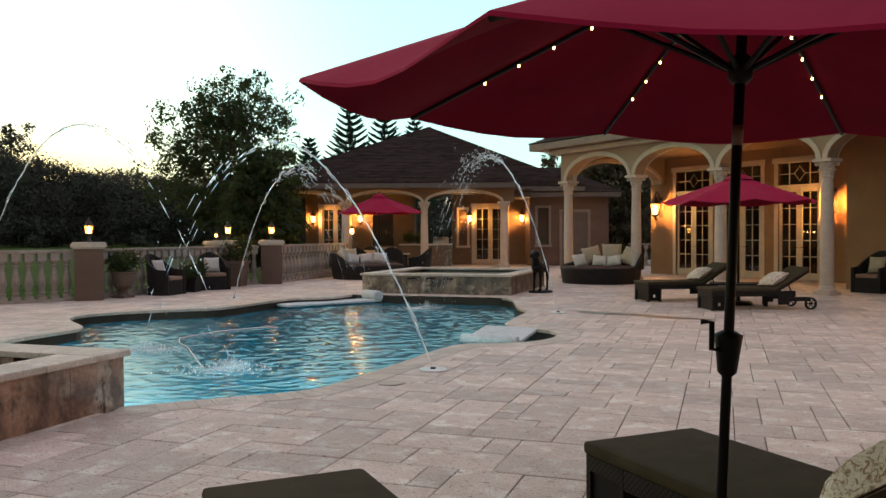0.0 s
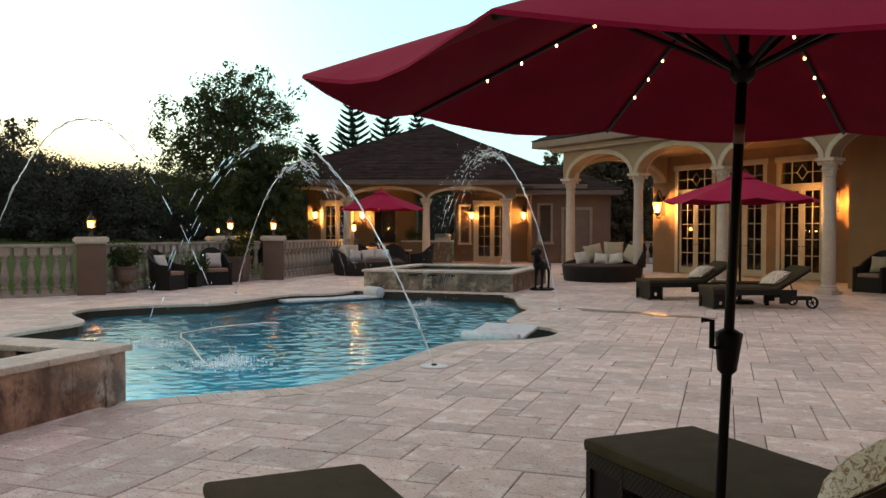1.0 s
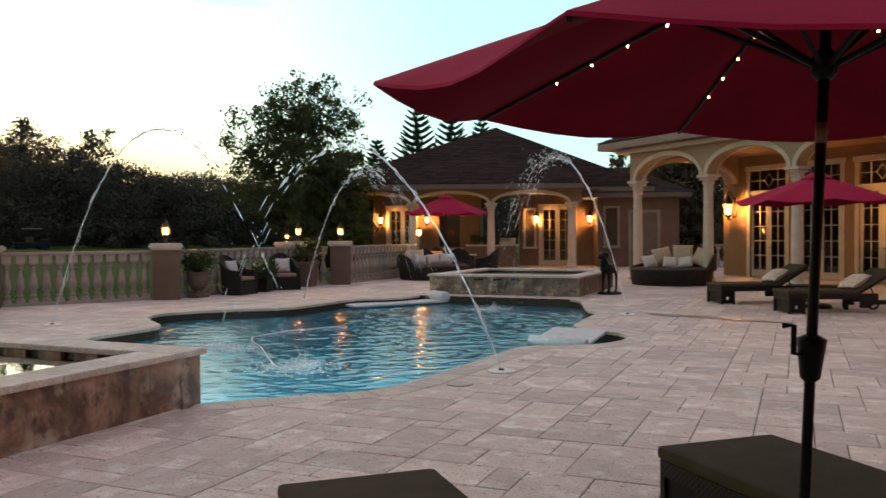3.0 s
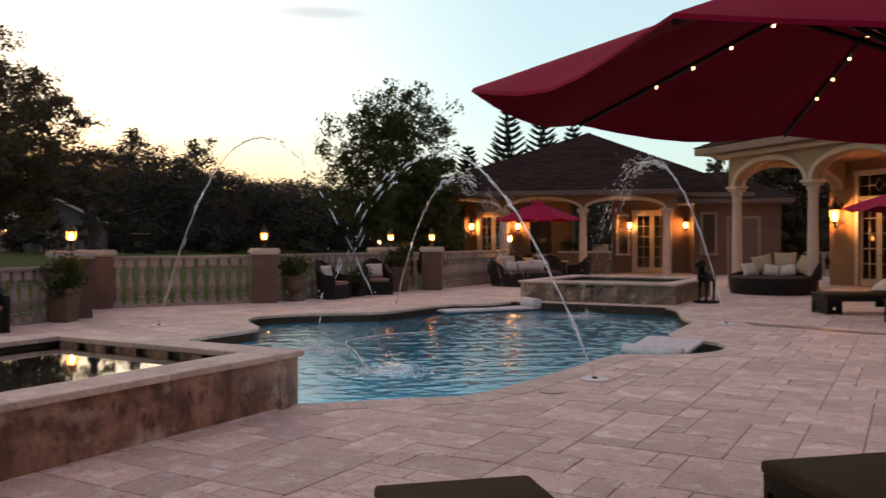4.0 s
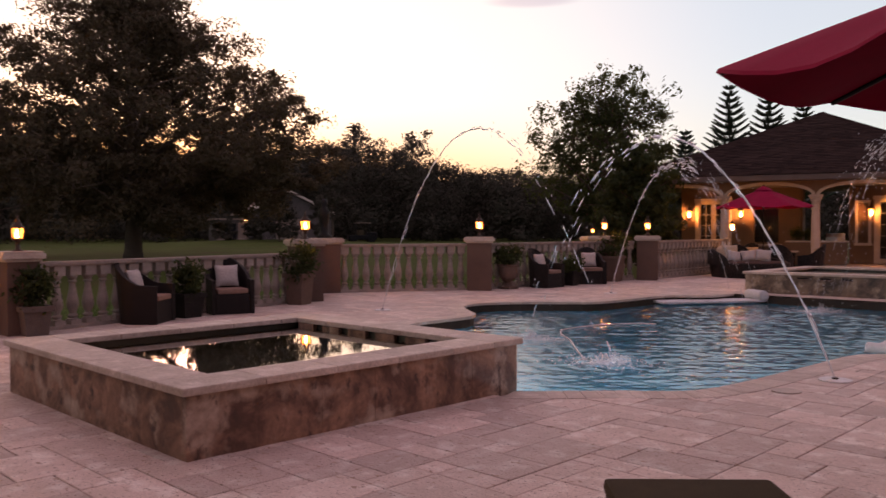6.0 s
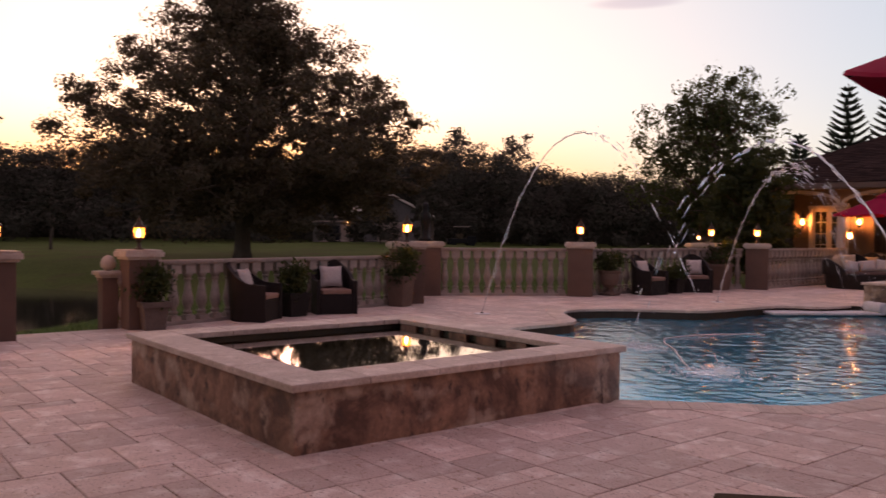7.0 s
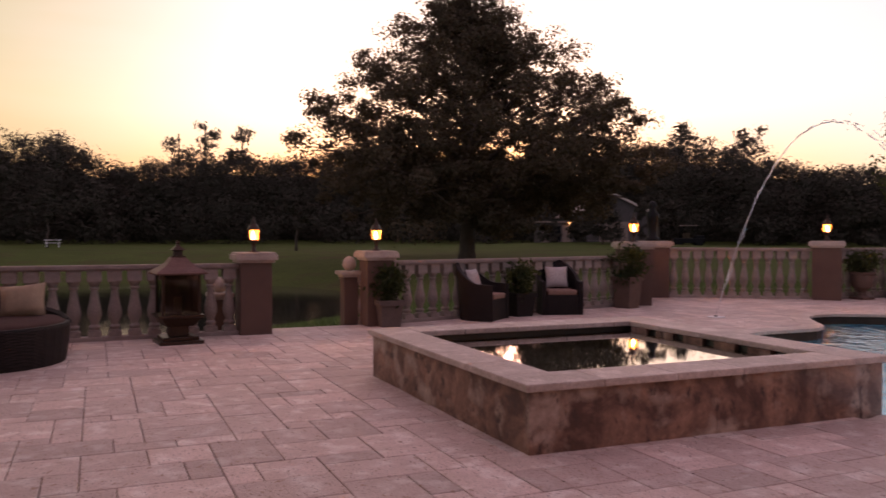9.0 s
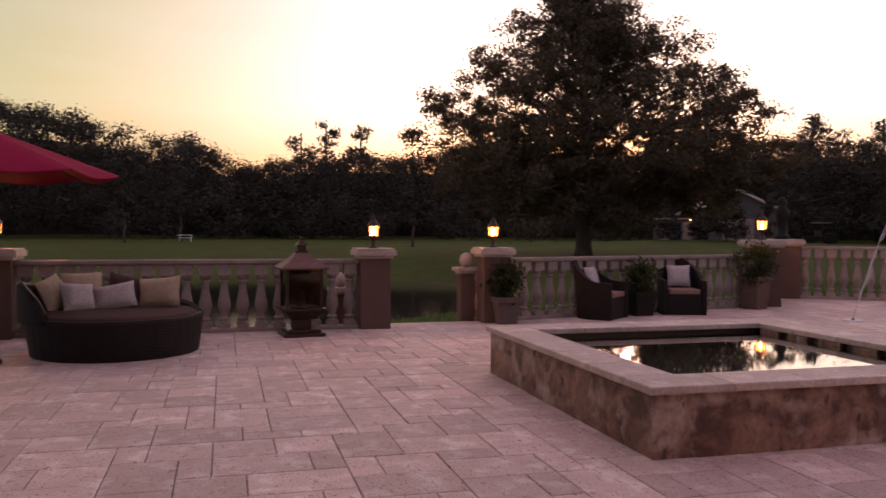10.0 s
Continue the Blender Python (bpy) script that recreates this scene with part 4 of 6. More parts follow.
def pier_lantern(x, y, z, s=1.0, watts=1.5):
    t = thing("pier_lantern", pose(x, y, z), "lit bronze lantern with amber panes on a pier", "lantern", "pier lanterns")
    part("foot", Geo().lathe([(0.085 * s, 0), (0.085 * s, 0.015 * s), (0.04 * s, 0.03 * s), (0.032 * s, 0.12 * s), (0.042 * s, 0.15 * s), (0.07 * s, 0.175 * s), (0.08 * s, 0.195 * s)], 12), BRONZE, t, smooth=True)
    for i in range(6):
        a = radians(60 * i + 30)
        g = Geo()
        r0, r1 = 0.066 * s, 0.08 * s
        w0, w1 = 0.035 * s, 0.042 * s
        ca, sa = math.cos(a), math.sin(a)
        ring = lambda r, w, z: [(ca * r - sa * k * w, sa * r + ca * k * w, z) for k in (-1, 1)] + [(ca * (r - 0.006) - sa * k * w, sa * (r - 0.006) + ca * k * w, z) for k in (1, -1)]
        g.rings([ring(r0, w0, 0.2 * s), ring(r1, w1, 0.355 * s)])
        part("pane", g, FLAME, t, "glowing amber glass").visible_shadow = False
    for i in range(6):
        a = radians(60 * i)
        part("cage_bar", Geo().tube([(0.077 * s * math.cos(a), 0.077 * s * math.sin(a), 0.195 * s), (0.094 * s * math.cos(a), 0.094 * s * math.sin(a), 0.36 * s)], 0.012 * s, 4), BRONZE, t)
    part("flame", Geo().lathe([(0.012 * s, 0.205 * s), (0.03 * s, 0.23 * s), (0.026 * s, 0.28 * s), (0.004, 0.335 * s)], 8), WICK, t, smooth=True).visible_shadow = False
    part("lantern_roof", Geo().lathe([(0.106 * s, 0.355 * s), (0.106 * s, 0.37 * s), (0.075 * s, 0.4 * s), (0.052 * s, 0.445 * s), (0.04 * s, 0.465 * s), (0.044 * s, 0.475 * s), (0.018 * s, 0.505 * s), (0.02 * s, 0.52 * s), (0.004, 0.565 * s)], 12), BRONZE, t, smooth=True)
    lamp("pier_light", (x, y, z + 0.28 * s), watts, size=0.03)
    return t


BAL = Geo().box(-0.075, -0.075, 0, 0.075, 0.075, 0.075).box(-0.08, -0.08, 0.835, 0.08, 0.08, 1.0).lathe([(0.068, 0.07), (0.072, 0.09), (0.05, 0.11), (0.066, 0.14), (0.066, 0.155), (0.042, 0.185), (0.05, 0.22), (0.074, 0.3), (0.079, 0.36), (0.072, 0.43), (0.052, 0.55), (0.04, 0.66), (0.038, 0.71), (0.056, 0.725), (0.056, 0.745), (0.04, 0.76), (0.064, 0.8), (0.068, 0.84)], 12).mesh("baluster", BALU)


def balustrade(a, b, rail, step=0.26, label="cast-stone balustrade of turned balusters along the terrace edge"):
    """A run from a to b, rail high: low plinth, balusters with square blocks above and below, thin rail."""
    a, b = Vector(a), Vector(b)
    L = (b - a).length
    turn = math.degrees(math.atan2(b.y - a.y, b.x - a.x))
    t = thing("balustrade", pose(a.x, a.y, 0, 0, 0, turn), label, "balustrade", "terrace balustrades")
    part("plinth", Geo().box(0, -0.1, -0.01, L, 0.1, 0.055), BALU, t, bevel=0.012)
    part("rail", Geo().box(0, -0.1, rail - 0.075, L, 0.1, rail - 0.055).box(0, -0.125, rail - 0.055, L, 0.125, rail - 0.012).box(0, -0.105, rail - 0.012, L, 0.105, rail), BALU, t, bevel=0.008)
    k = max(1, round(L / step))
    for i in range(k):
        part("baluster", BAL, None, t, at=Matrix.Translation(((i + 0.5) * L / k, 0, 0.055)) @ Matrix.Diagonal((1.15, 1.15, rail - 0.13, 1)))
    return t


PIERS = [(-12.25, 1.94, 1.19, 0.45, 0), (-12.62, 3.95, 1.19, 0.43, 0), (-14.17, 10.07, 1.3, 0.6, -20), (-13.62, 14.9, 1.31, 0.6, 42), (-13.6, 20.39, 1.3, 0.56, 0), (-12.69, 21.27, 1.3, 0.6, 30), (-12.2, -3.15, 1.19, 0.5, 0)]
for x, y, top, size, turn in PIERS:
    pier(x, y, top, size, turn)
    pier_lantern(x, y, top, 0.92 if top < 1.25 else 1.04)
balustrade((-12.25, 1.71), (-12.2, -2.9), 1.03, 0.25)
balustrade((-12.2, -3.4), (-12.2, -7.0), 1.03)
balustrade((-12.74, 4.17), (-14.07, 9.8), 1.02, 0.26)
balustrade((-14.35, 10.2), (-15.6, 11.5), 1.15)
pier(-15.75, 11.75, 1.3, 0.62, -20)
balustrade((-15.5, 12.0), (-13.85, 14.65), 1.15)
balustrade((-13.65, 15.2), (-13.5, 20.15), 1.15)
balustrade((-13.3, 20.65), (-13.0, 21.0), 1.15)
balustrade((-12.69, 21.57), (-13.2, 27.5), 1.15, 0.28)
balustrade((-3.9, 36.5), (-1.6, 37.0), 1.0, 0.3, "far cast-stone balustrade in the garden behind the loggia")
pier(-14.5, 21.1, 1.28, 0.5, 20)
pier_lantern(-14.5, 21.1, 1.28, 0.6, 0.5)


# ---- umbrellas ----
def umbrella(at, radius, edge_z, peak_z, turn, lights, label, pole_r=0.022, crank=True):
    t = thing("market_umbrella", at, label, "umbrella", "market umbrellas")
    pole = part("pole", Geo().lathe([(pole_r, 0.02), (pole_r, peak_z - 0.05)], 16), BLACK, t, smooth=True)
    if crank:
        part("crank_housing", Geo().lathe([(pole_r * 1.05, 0.95), (pole_r * 1.85, 0.965), (pole_r * 2.6, 1.08), (pole_r * 2.75, 1.1), (pole_r * 1.15, 1.115)], 16), BLACK, t, smooth=True)
        part("crank_handle", Geo().tube([(-0.03, -0.03, 1.05), (-0.055, -0.04, 1.05), (-0.058, -0.04, 1.145), (-0.095, -0.045, 1.145)], 0.010, 8), BLACK, t, smooth=True)
        part("pole_joint", Geo().lathe([(pole_r * 1.06, 1.77), (pole_r * 1.06, 1.84)], 16), COPPER, t, "polished metal pole joint", smooth=True)
    run = edge_z + 0.09
    part("hub", Geo().lathe([(0.026, run - 0.05), (0.042, run - 0.03), (0.042, run + 0.03), (0.026, run + 0.05)], 12), BLACK, t, smooth=True)
    N, K = 8, 10
    g = Geo()
    rows = []
    for k in range(K + 1):
        s = k / K
        ring = []
        for i in range(N * 6):
            a = turn + 2 * math.pi * i / (N * 6)
            f = (i % 6) / 6
            slack = 1.3 if i // 6 == 4 else 1.0          # one loose panel
            sag = 1 - 0.084 * math.sin(math.pi * f) * s          # straight edge between two ribs, a little hollow
            z = peak_z + (edge_z - peak_z) * s - 0.03 * math.sin(math.pi * f) * math.sin(math.pi * min(1, s * 0.9)) - 0.048 * slack * math.sin(math.pi * f) * s ** 5
            ring.append((radius * s * sag * math.cos(a) if k else 0.02 * math.cos(a), radius * s * sag * math.sin(a) if k else 0.02 * math.sin(a), z))
        rows.append(ring)
    g.rings(rows, True, False)
    n0 = len(g.v) // (K + 1)
    last = rows[-1]
    g.rings([last, [(x * 1.004, y * 1.004, z - 0.012) for x, y, z in last]], True, False)
    # bright top skin over a dark one, for sky light and shade
    canopy = part("canopy", g, RED_LIT, t, "red canvas canopy with its sky-lit tone painted in", smooth=True)
    part("shaded_skin", Geo().rings([[(x, y, z - 0.006) for x, y, z in ring] for ring in rows], True, False), RED_SHADED, canopy, "red underside with its shade painted in", smooth=True)
    part("vent_cap", Geo().lathe([(0.3, peak_z - 0.09), (0.16, peak_z + 0.0), (0.02, peak_z + 0.06)], 24, caps=False), RED_LIT, t, smooth=True)
    part("finial", Geo().lathe([(0.02, peak_z + 0.04), (0.03, peak_z + 0.07), (0.012, peak_z + 0.12)], 10), BLACK, t)
    for i in range(N):
        a = turn + 2 * math.pi * i / N
        d = Vector((math.cos(a), math.sin(a), 0))
        prof = lambda s: Vector((d.x * radius * s, d.y * radius * s, peak_z + (edge_z - peak_z) * s - 0.018))
        rib = part("rib", Geo().tube([prof(s / 8) for s in range(8)] + [prof(0.995)], 0.009, 6), BLACK, t)
        part("strut", Geo().tube([d * 0.04 + Vector((0, 0, run)), prof(0.36)], 0.0105, 6), BLACK, t)
        if lights and i != 4:
            for s in (0.387, 0.499, 0.609, 0.723):
                part("bulb", Geo().lathe([(0.003, -0.019), (0.0048, -0.016), (0.0052, -0.011), (0.003, -0.004)], 8, Matrix.Translation(prof(s))), BULB, rib, "small lit bulb")
    return t


umbrella(pose(-0.02, 3.102, 0, 1.68, 2.31, 0), 1.515, 1.943, 2.478, radians(25.58), True, "dark red market umbrella with string lights on a black pole", 0.018)
umbrella(pose(0.3, 17.45, 0), 1.5, 2.08, 2.6, radians(10), True, "dark red umbrella open between two loungers", crank=False)
umbrella(pose(-11.9, 27.5, 0), 1.6, 2.26, 2.9, radians(10), True, "dark red umbrella open over the outdoor dining table", crank=False)
shade = umbrella(pose(-9.9, -2.85, 0), 1.5, 2.06, 2.6, radians(97), True, "dark red umbrella open beside the round daybed", crank=False)
part("base_plate", Geo().lathe([(0.32, 0.0), (0.32, 0.03), (0.28, 0.06), (0.05, 0.085), (0.035, 0.3)], 24), BLACK, shade, "black round weight")


# ---- pool coping ----
coping_in, coping_out = offset(POOL, -0.035), offset(POOL, 0.30)
coping = thing("pool_coping", pose(0, 0, 0), "rounded travertine coping stones round the pool", "coping", kind="structure")
for i in range(len(POOL)):
    if i in skip:
        continue
    j = (i + 1) % len(POOL)
    a, b, c, d = (Vector(p) for p in (coping_in[i], coping_in[j], coping_out[j], coping_out[i]))
    k = max(1, round((b - a).length / 0.5))
    if (b - a).length < 0.01:
        continue
    for q in range(k):
        s0, s1 = q / k + 0.003, (q + 1) / k - 0.003
        poly = [a.lerp(b, s0), d.lerp(c, s0), d.lerp(c, s1), a.lerp(b, s1)]
        area = sum(poly[m].x * poly[(m + 1) % 4].y - poly[(m + 1) % 4].x * poly[m].y for m in range(4))
        if area < 0:
            poly.reverse()
        part("coping_stone", Geo().prism([tuple(p) for p in poly], -0.05, 0.006), COPING, coping, bevel=0.012)


# ---- water jets ----
def water_jet(start, end, apex, seed, label, solid=0.55, fan=0.4, strands=3, drops=4, thick=1.0):
    """A parabola of water: a clear rope that breaks into drops past the top."""
    rng = random.Random(seed)
    a, b = Vector((*start, 0.02)), Vector((*end, WATER_Z))
    path = lambda t: Vector((a.x + (b.x - a.x) * t, a.y + (b.y - a.y) * t, a.z + (b.z - a.z) * t + 4 * apex * t * (1 - t)))
    g = Geo()
    steps = 40
    pts = [path(solid * i / steps) + Vector((rng.gauss(0, 0.006), rng.gauss(0, 0.006), rng.gauss(0, 0.006))) * (i / steps) for i in range(steps + 1)]
    g.tube(pts, [0.0072 + 0.003 * i / steps + rng.uniform(-0.003, 0.003) for i in range(steps + 1)], 7)
    # loose strands that run along with the rope
    for i in range(2, steps - 1):
        if rng.random() < 0.5:
            o = Vector((rng.gauss(0, 0.012), rng.gauss(0, 0.012), rng.gauss(0, 0.012)))
            g.tube([pts[i - 1] + o, pts[i] + o * 1.5, pts[i + 1] + o], [0.002, 0.006, 0.002], 5)
    t = solid
    while t < 0.995:
        e = t + rng.uniform(0.012, 0.035)
        spread = (t - solid) * fan * 0.5 + 0.012
        knot = Vector((rng.gauss(0, 1), rng.gauss(0, 1), rng.gauss(0, 1))) * spread * 0.7
        for _ in range(max(1, round(strands * (1 - 0.75 * (t - solid) / (1 - solid))))):
            o = knot + Vector((rng.gauss(0, 1), rng.gauss(0, 1), rng.gauss(0, 1))) * spread
            s = rng.uniform(-0.01, 0.01)
            p, q = path(min(1, t + s)) + o, path(min(e + s, 1)) + o
            m = p.lerp(q, 0.5)
            k = rng.uniform(0.7, 1.5) * thick * (1 - 0.5 * (t - solid) / (1 - solid))
            g.tube([p, p.lerp(m, 0.5), m, q], [0.003 * k, 0.01 * k, 0.011 * k, 0.003 * k], 5)
        for _ in range(max(2, round(drops * (1 - 0.6 * (t - solid) / (1 - solid))))):
            o = knot * 0.5 + Vector((rng.gauss(0, 1), rng.gauss(0, 1), rng.gauss(0, 1))) * (spread * 1.7 + 0.02)
            g.lathe([(0.002, -0.016), (0.007, 0), (0.002, 0.012)], 5, Matrix.Translation(path(t) + o))
        t = e + rng.uniform(0.0, 0.03)
    tagged(part("water_jet", g, JET, smooth=True), label, "fountain jet", "water jets", "stuff")
    n = thing("jet_nozzle", pose(start[0], start[1], 0.004), "round pale jet nozzle plate set in the deck", "nozzle", "jet nozzles")
    part("plate", Geo().lathe([(0.155, 0), (0.155, 0.008), (0.14, 0.014), (0.05, 0.014)], 24), WHITE, n, smooth=False)
    part("nozzle", Geo().lathe([(0.03, 0.012), (0.03, 0.03), (0.012, 0.03)], 12), BRONZE, n)
    splash = Geo()
    for _ in range(360):
        d = abs(rng.gauss(0, 0.22))
        w = rng.uniform(0, 2 * math.pi)
        splash.lathe([(0.003, -0.004), (0.0065 * rng.uniform(0.5, 1.6), 0), (0.002, 0.01)], 5, Matrix.Translation((b.x + d * math.cos(w), b.y + d * math.sin(w), WATER_Z + abs(rng.gauss(0, 0.07)) * math.exp(-d * 3) + 0.005)))
    # flat froth that drifts away from the fall
    drift = rng.uniform(0, 6.28)
    for _ in range(500):
        d = abs(rng.gauss(0, 0.3))
        w = rng.uniform(0, 2 * math.pi)
        x, y = b.x + d * math.cos(w) * 1.25 + 0.16 * math.cos(drift), b.y + d * math.sin(w) + 0.16 * math.sin(drift)
        r = rng.uniform(0.005, 0.015)
        splash.lathe([(r, -0.003), (r * 0.7, 0.003), (0.0015, 0.005)], 5, Matrix.Translation((x, y, WATER_Z + wave_z(x, y))))
    tagged(part("splash", splash, FOAM, smooth=True), "white splash where a jet falls into the pool", "splash", "splashes", "stuff")


water_jet((-11.44, 9.82), FALLS[0], 3.1, 1, "thin arching water jet falling into the pool", 0.55, 0.22, 2, 3, 0.75)
water_jet((-2.93, 8.2), FALLS[1], 2.68, 2, "long arching water jet breaking into drops", 0.4, 0.25, 4, 3, 0.9)
water_jet((-10.6, 16.1), FALLS[2], 2.9, 3, "arching water jet spraying over the pool", 0.36, 0.6, 16, 16, 0.55)
water_jet((-2.85, 14.79), FALLS[3], 3.08, 4, "arching water jet beside the raised basin", 0.4, 0.6, 12, 36, 0.5)
ln = thing("skimmer_lid", pose(-3.06, 7.35, 0.003), "round pale skimmer lid set in the deck", "lid")
part("lid", Geo().lathe([(0.13, 0), (0.13, 0.006), (0.11, 0.009), (0.02, 0.009)], 20), COPING, ln)
hose = Geo().tube([(-7.36, 12.52, -0.16), (-7.6, 12.4, -0.155), (-7.8, 12.15, -0.16), (-8.0, 11.6, -0.155), (-8.08, 11.1, -0.16), (-8.04, 10.7, -0.155), (-7.75, 10.3, -0.16), (-7.23, 9.82, -0.155), (-6.6, 9.1, -0.16), (-6.0, 8.45, -0.18)], 0.01, 7)
tagged(part("floating_hose", hose, WHITE, smooth=True), "pale hose floating on the pool water", "hose")
wetm = material("wet_stone", (0.36, 0.27, 0.21), 0.34, dark=(0.14, 0.1, 0.07), scale=4, fine=30, bump=0.05)
pud = []
for i in range(36):
    q = 2 * math.pi * i / 36
    r = 1 + 0.16 * math.sin(3 * q + 1) + 0.1 * math.sin(7 * q)
    pud.append((1.25 * r * math.cos(q), (0.2 + 0.1 * math.sin(5 * q)) * r * math.sin(q)))
tagged(part("puddle", Geo().plate(pud, 0.0035), wetm, at=pose(-1.5, 14.75, 0.004, 0, 0, -22)), "shallow puddle of jet water on the deck", "puddle", kind="structure")


# ---- cushions and seats ----
def pillow(m, w, h, d, mat, label, group="throw pillows"):
    g = Geo()
    K = 9
    for side in (-1, 1):
        rows = []
        for i in range(K):
            row = []
            for j in range(K):
                u, v = -1 + 2 * i / (K - 1), -1 + 2 * j / (K - 1)
                puff = (1 - u ** 4) * (1 - v ** 4)
                pull = 1 - 0.07 * (1 - u * u) * abs(v) ** 3 - 0.0
                pull2 = 1 - 0.07 * (1 - v * v) * abs(u) ** 3
                row.append((u * w / 2 * pull2, side * (0.006 + d / 2 * puff ** 0.6), v * h / 2 * pull))
            rows.append(row)
        if side > 0:
            rows.reverse()
        g.rings(rows, False)
    return tagged(part("pillow", g, mat, smooth=True, at=m), label, "pillow", group)


def lounger(m, back, label, wheels=True):
    """Woven chaise: deep foot panel, side rails, mattress in two pieces, lifted back."""
    t = thing("chaise_lounge", m, label, "lounger", "chaise lounges")
    W, L, S = 0.68, 2.0, 0.36
    rail = lambda y: Geo().box(0.3, y, S - 0.1, 1.62, y + 0.05, S)
    part("side_rail", rail(-W / 2), WICKER, t, bevel=0.008)
    part("side_rail", rail(W / 2 - 0.05), WICKER, t, bevel=0.008)
    for y in (-W / 2, W / 2 - 0.06):
        g = Geo().box(0, y, 0.0, 0.035, y + 0.06, S).box(0.27, y, 0, 0.3, y + 0.06, S).box(0.035, y, S - 0.075, 0.27, y + 0.06, S)
        part("foot_panel", g, WICKER, t)
        # black panels fill the foot's openings, standing in for their shade
        k = Geo().box(0.035, y + 0.015, 0.02, 0.12, y + 0.045, S - 0.075).box(0.18, y + 0.015, 0.02, 0.27, y + 0.045, S - 0.075).box(0.12, y + 0.015, 0.15, 0.18, y + 0.045, S - 0.075).box(0.12, y + 0.015, 0.02, 0.18, y + 0.045, 0.09)
        part("foot_shade_panel", k, BLACK, t)
    part("foot_shade_panel", Geo().box(0.03, -W / 2 + 0.06, 0.02, 0.05, W / 2 - 0.06, S - 0.13), BLACK, t)
    part("foot_board", Geo().box(0, -W / 2 + 0.06, S - 0.13, 0.05, W / 2 - 0.06, S), WICKER, t, bevel=0.008)
    part("slat_bed", Geo().box(0.05, -W / 2 + 0.05, S - 0.06, 1.3, W / 2 - 0.05, S - 0.02), WICKER, t)
    for y in (-W / 2, W / 2 - 0.06):
        part("rear_leg", Geo().box(1.3, y, 0.1, 1.5, y + 0.06, S - 0.1), WICKER, t, bevel=0.01)
        part("rear_rail", Geo().box(1.5, y, 0.16, 1.92, y + 0.06, 0.24), WICKER, t, bevel=0.01)
    if wheels:
        for y in (-W / 2 - 0.05, W / 2 + 0.0):
            w = part("wheel", Geo().lathe([(0.085, 0), (0.115, 0), (0.115, 0.04), (0.085, 0.04), (0.085, 0)], 20, Matrix.Translation((1.9, y + 0.045, 0.118)) @ pose(0, 0, 0, 90), caps=False), BLACK, t)
            sp = Geo()
            for k in range(6):
                q = math.pi * k / 3
                sp.tube([(1.9, y + 0.02, 0.118), (1.9 + 0.09 * math.cos(q), y + 0.02, 0.118 + 0.09 * math.sin(q))], 0.009, 5)
            sp.lathe([(0.025, -0.02), (0.025, 0.02)], 10, Matrix.Translation((1.9, y + 0.025, 0.118)) @ pose(0, 0, 0, 90))
            part("spokes", sp, BLACK, w)
    part("mattress", Geo().box(-0.02, -W / 2 - 0.01, S, 1.25, W / 2 + 0.01, S + 0.065), CUSHION, t, "dark olive-brown cushion", bevel=0.025)
    bm = Matrix.Translation((1.24, 0, S)) @ pose(0, 0, 0, 0, -back, 0)
    part("backrest", Geo().box(0.0, -W / 2, -0.04, 0.74, W / 2, -0.002), WICKER, t, bevel=0.008, at=bm)
    part("back_cushion", Geo().box(0.01, -W / 2 - 0.01, 0.0, 0.76, W / 2 + 0.01, 0.065), CUSHION, t, "dark olive-brown cushion", bevel=0.025, at=bm)
    if back > 5:
        e = bm @ Vector((0.3, 0, -0.04))
        part("prop", Geo().tube([(e.x, -0.25, e.z), (1.62, -0.25, 0.24)], 0.012, 6).tube([(e.x, 0.25, e.z), (1.62, 0.25, 0.24)], 0.012, 6), BLACK, t)
    return t


# near the umbrella
lounger(pose(-0.39, 4.29, 0, 0, 0, -47), 22, "woven chaise lounge with a dark olive-brown cushion by the umbrella")


def on_back(m, back, along, across, turn, w, h, d, lift=0.0):
    """Where a pillow lies on the lifted back of a lounger."""
    return m @ Matrix.Translation((1.24, 0, 0.36)) @ pose(0, 0, 0, 0, -back, 0) @ pose(along, across, 0.065 + d * 0.4 + lift) @ pose(0, 0, 0, 0, 0, turn) @ pose(0, 0, 0, -90, 0, 0)


PM = pose(-0.39, 4.29, 0, 0, 0, -47) @ pose(1.52, -0.02, 0.59) @ pose(0, 0, 0, 0, -37, 0) @ pose(0, 0, 0, 0, 0, 12) @ pose(0, 0, 0, -90, 0, 0)
floral = pillow(PM, 0.52, 0.5, 0.3, PATTERN, "cream pillow with a brown floral pattern on a lounger")
edge_pts = []
for sx0, sy0, sx1, sy1 in ((-1, -1, 1, -1), (1, -1, 1, 1), (1, 1, -1, 1), (-1, 1, -1, -1)):
    for k in range(8):
        u, v = sx0 + (sx1 - sx0) * k / 8, sy0 + (sy1 - sy0) * k / 8
        edge_pts.append((u * 0.262 * (1 - 0.07 * (1 - v * v) * abs(u) ** 3), 0.0, v * 0.252 * (1 - 0.07 * (1 - u * u) * abs(v) ** 3)))
part("piping", Geo().tube(edge_pts + edge_pts[:1], 0.004, 6), BROWNFAB, floral, "dark brown piping", smooth=True)
# underside in a darker brown than the patterned face
under = Geo()
for i in range(9):
    for j in range(9):
        u, v = -1 + i / 4, -1 + j / 4
        under.v.append(Vector((u * 0.26 * (1 - 0.07 * (1 - v * v) * abs(u) ** 3), 0.008 + 0.152 * ((1 - u ** 4) * (1 - v ** 4)) ** 0.6, v * 0.25 * (1 - 0.07 * (1 - u * u) * abs(v) ** 3))))
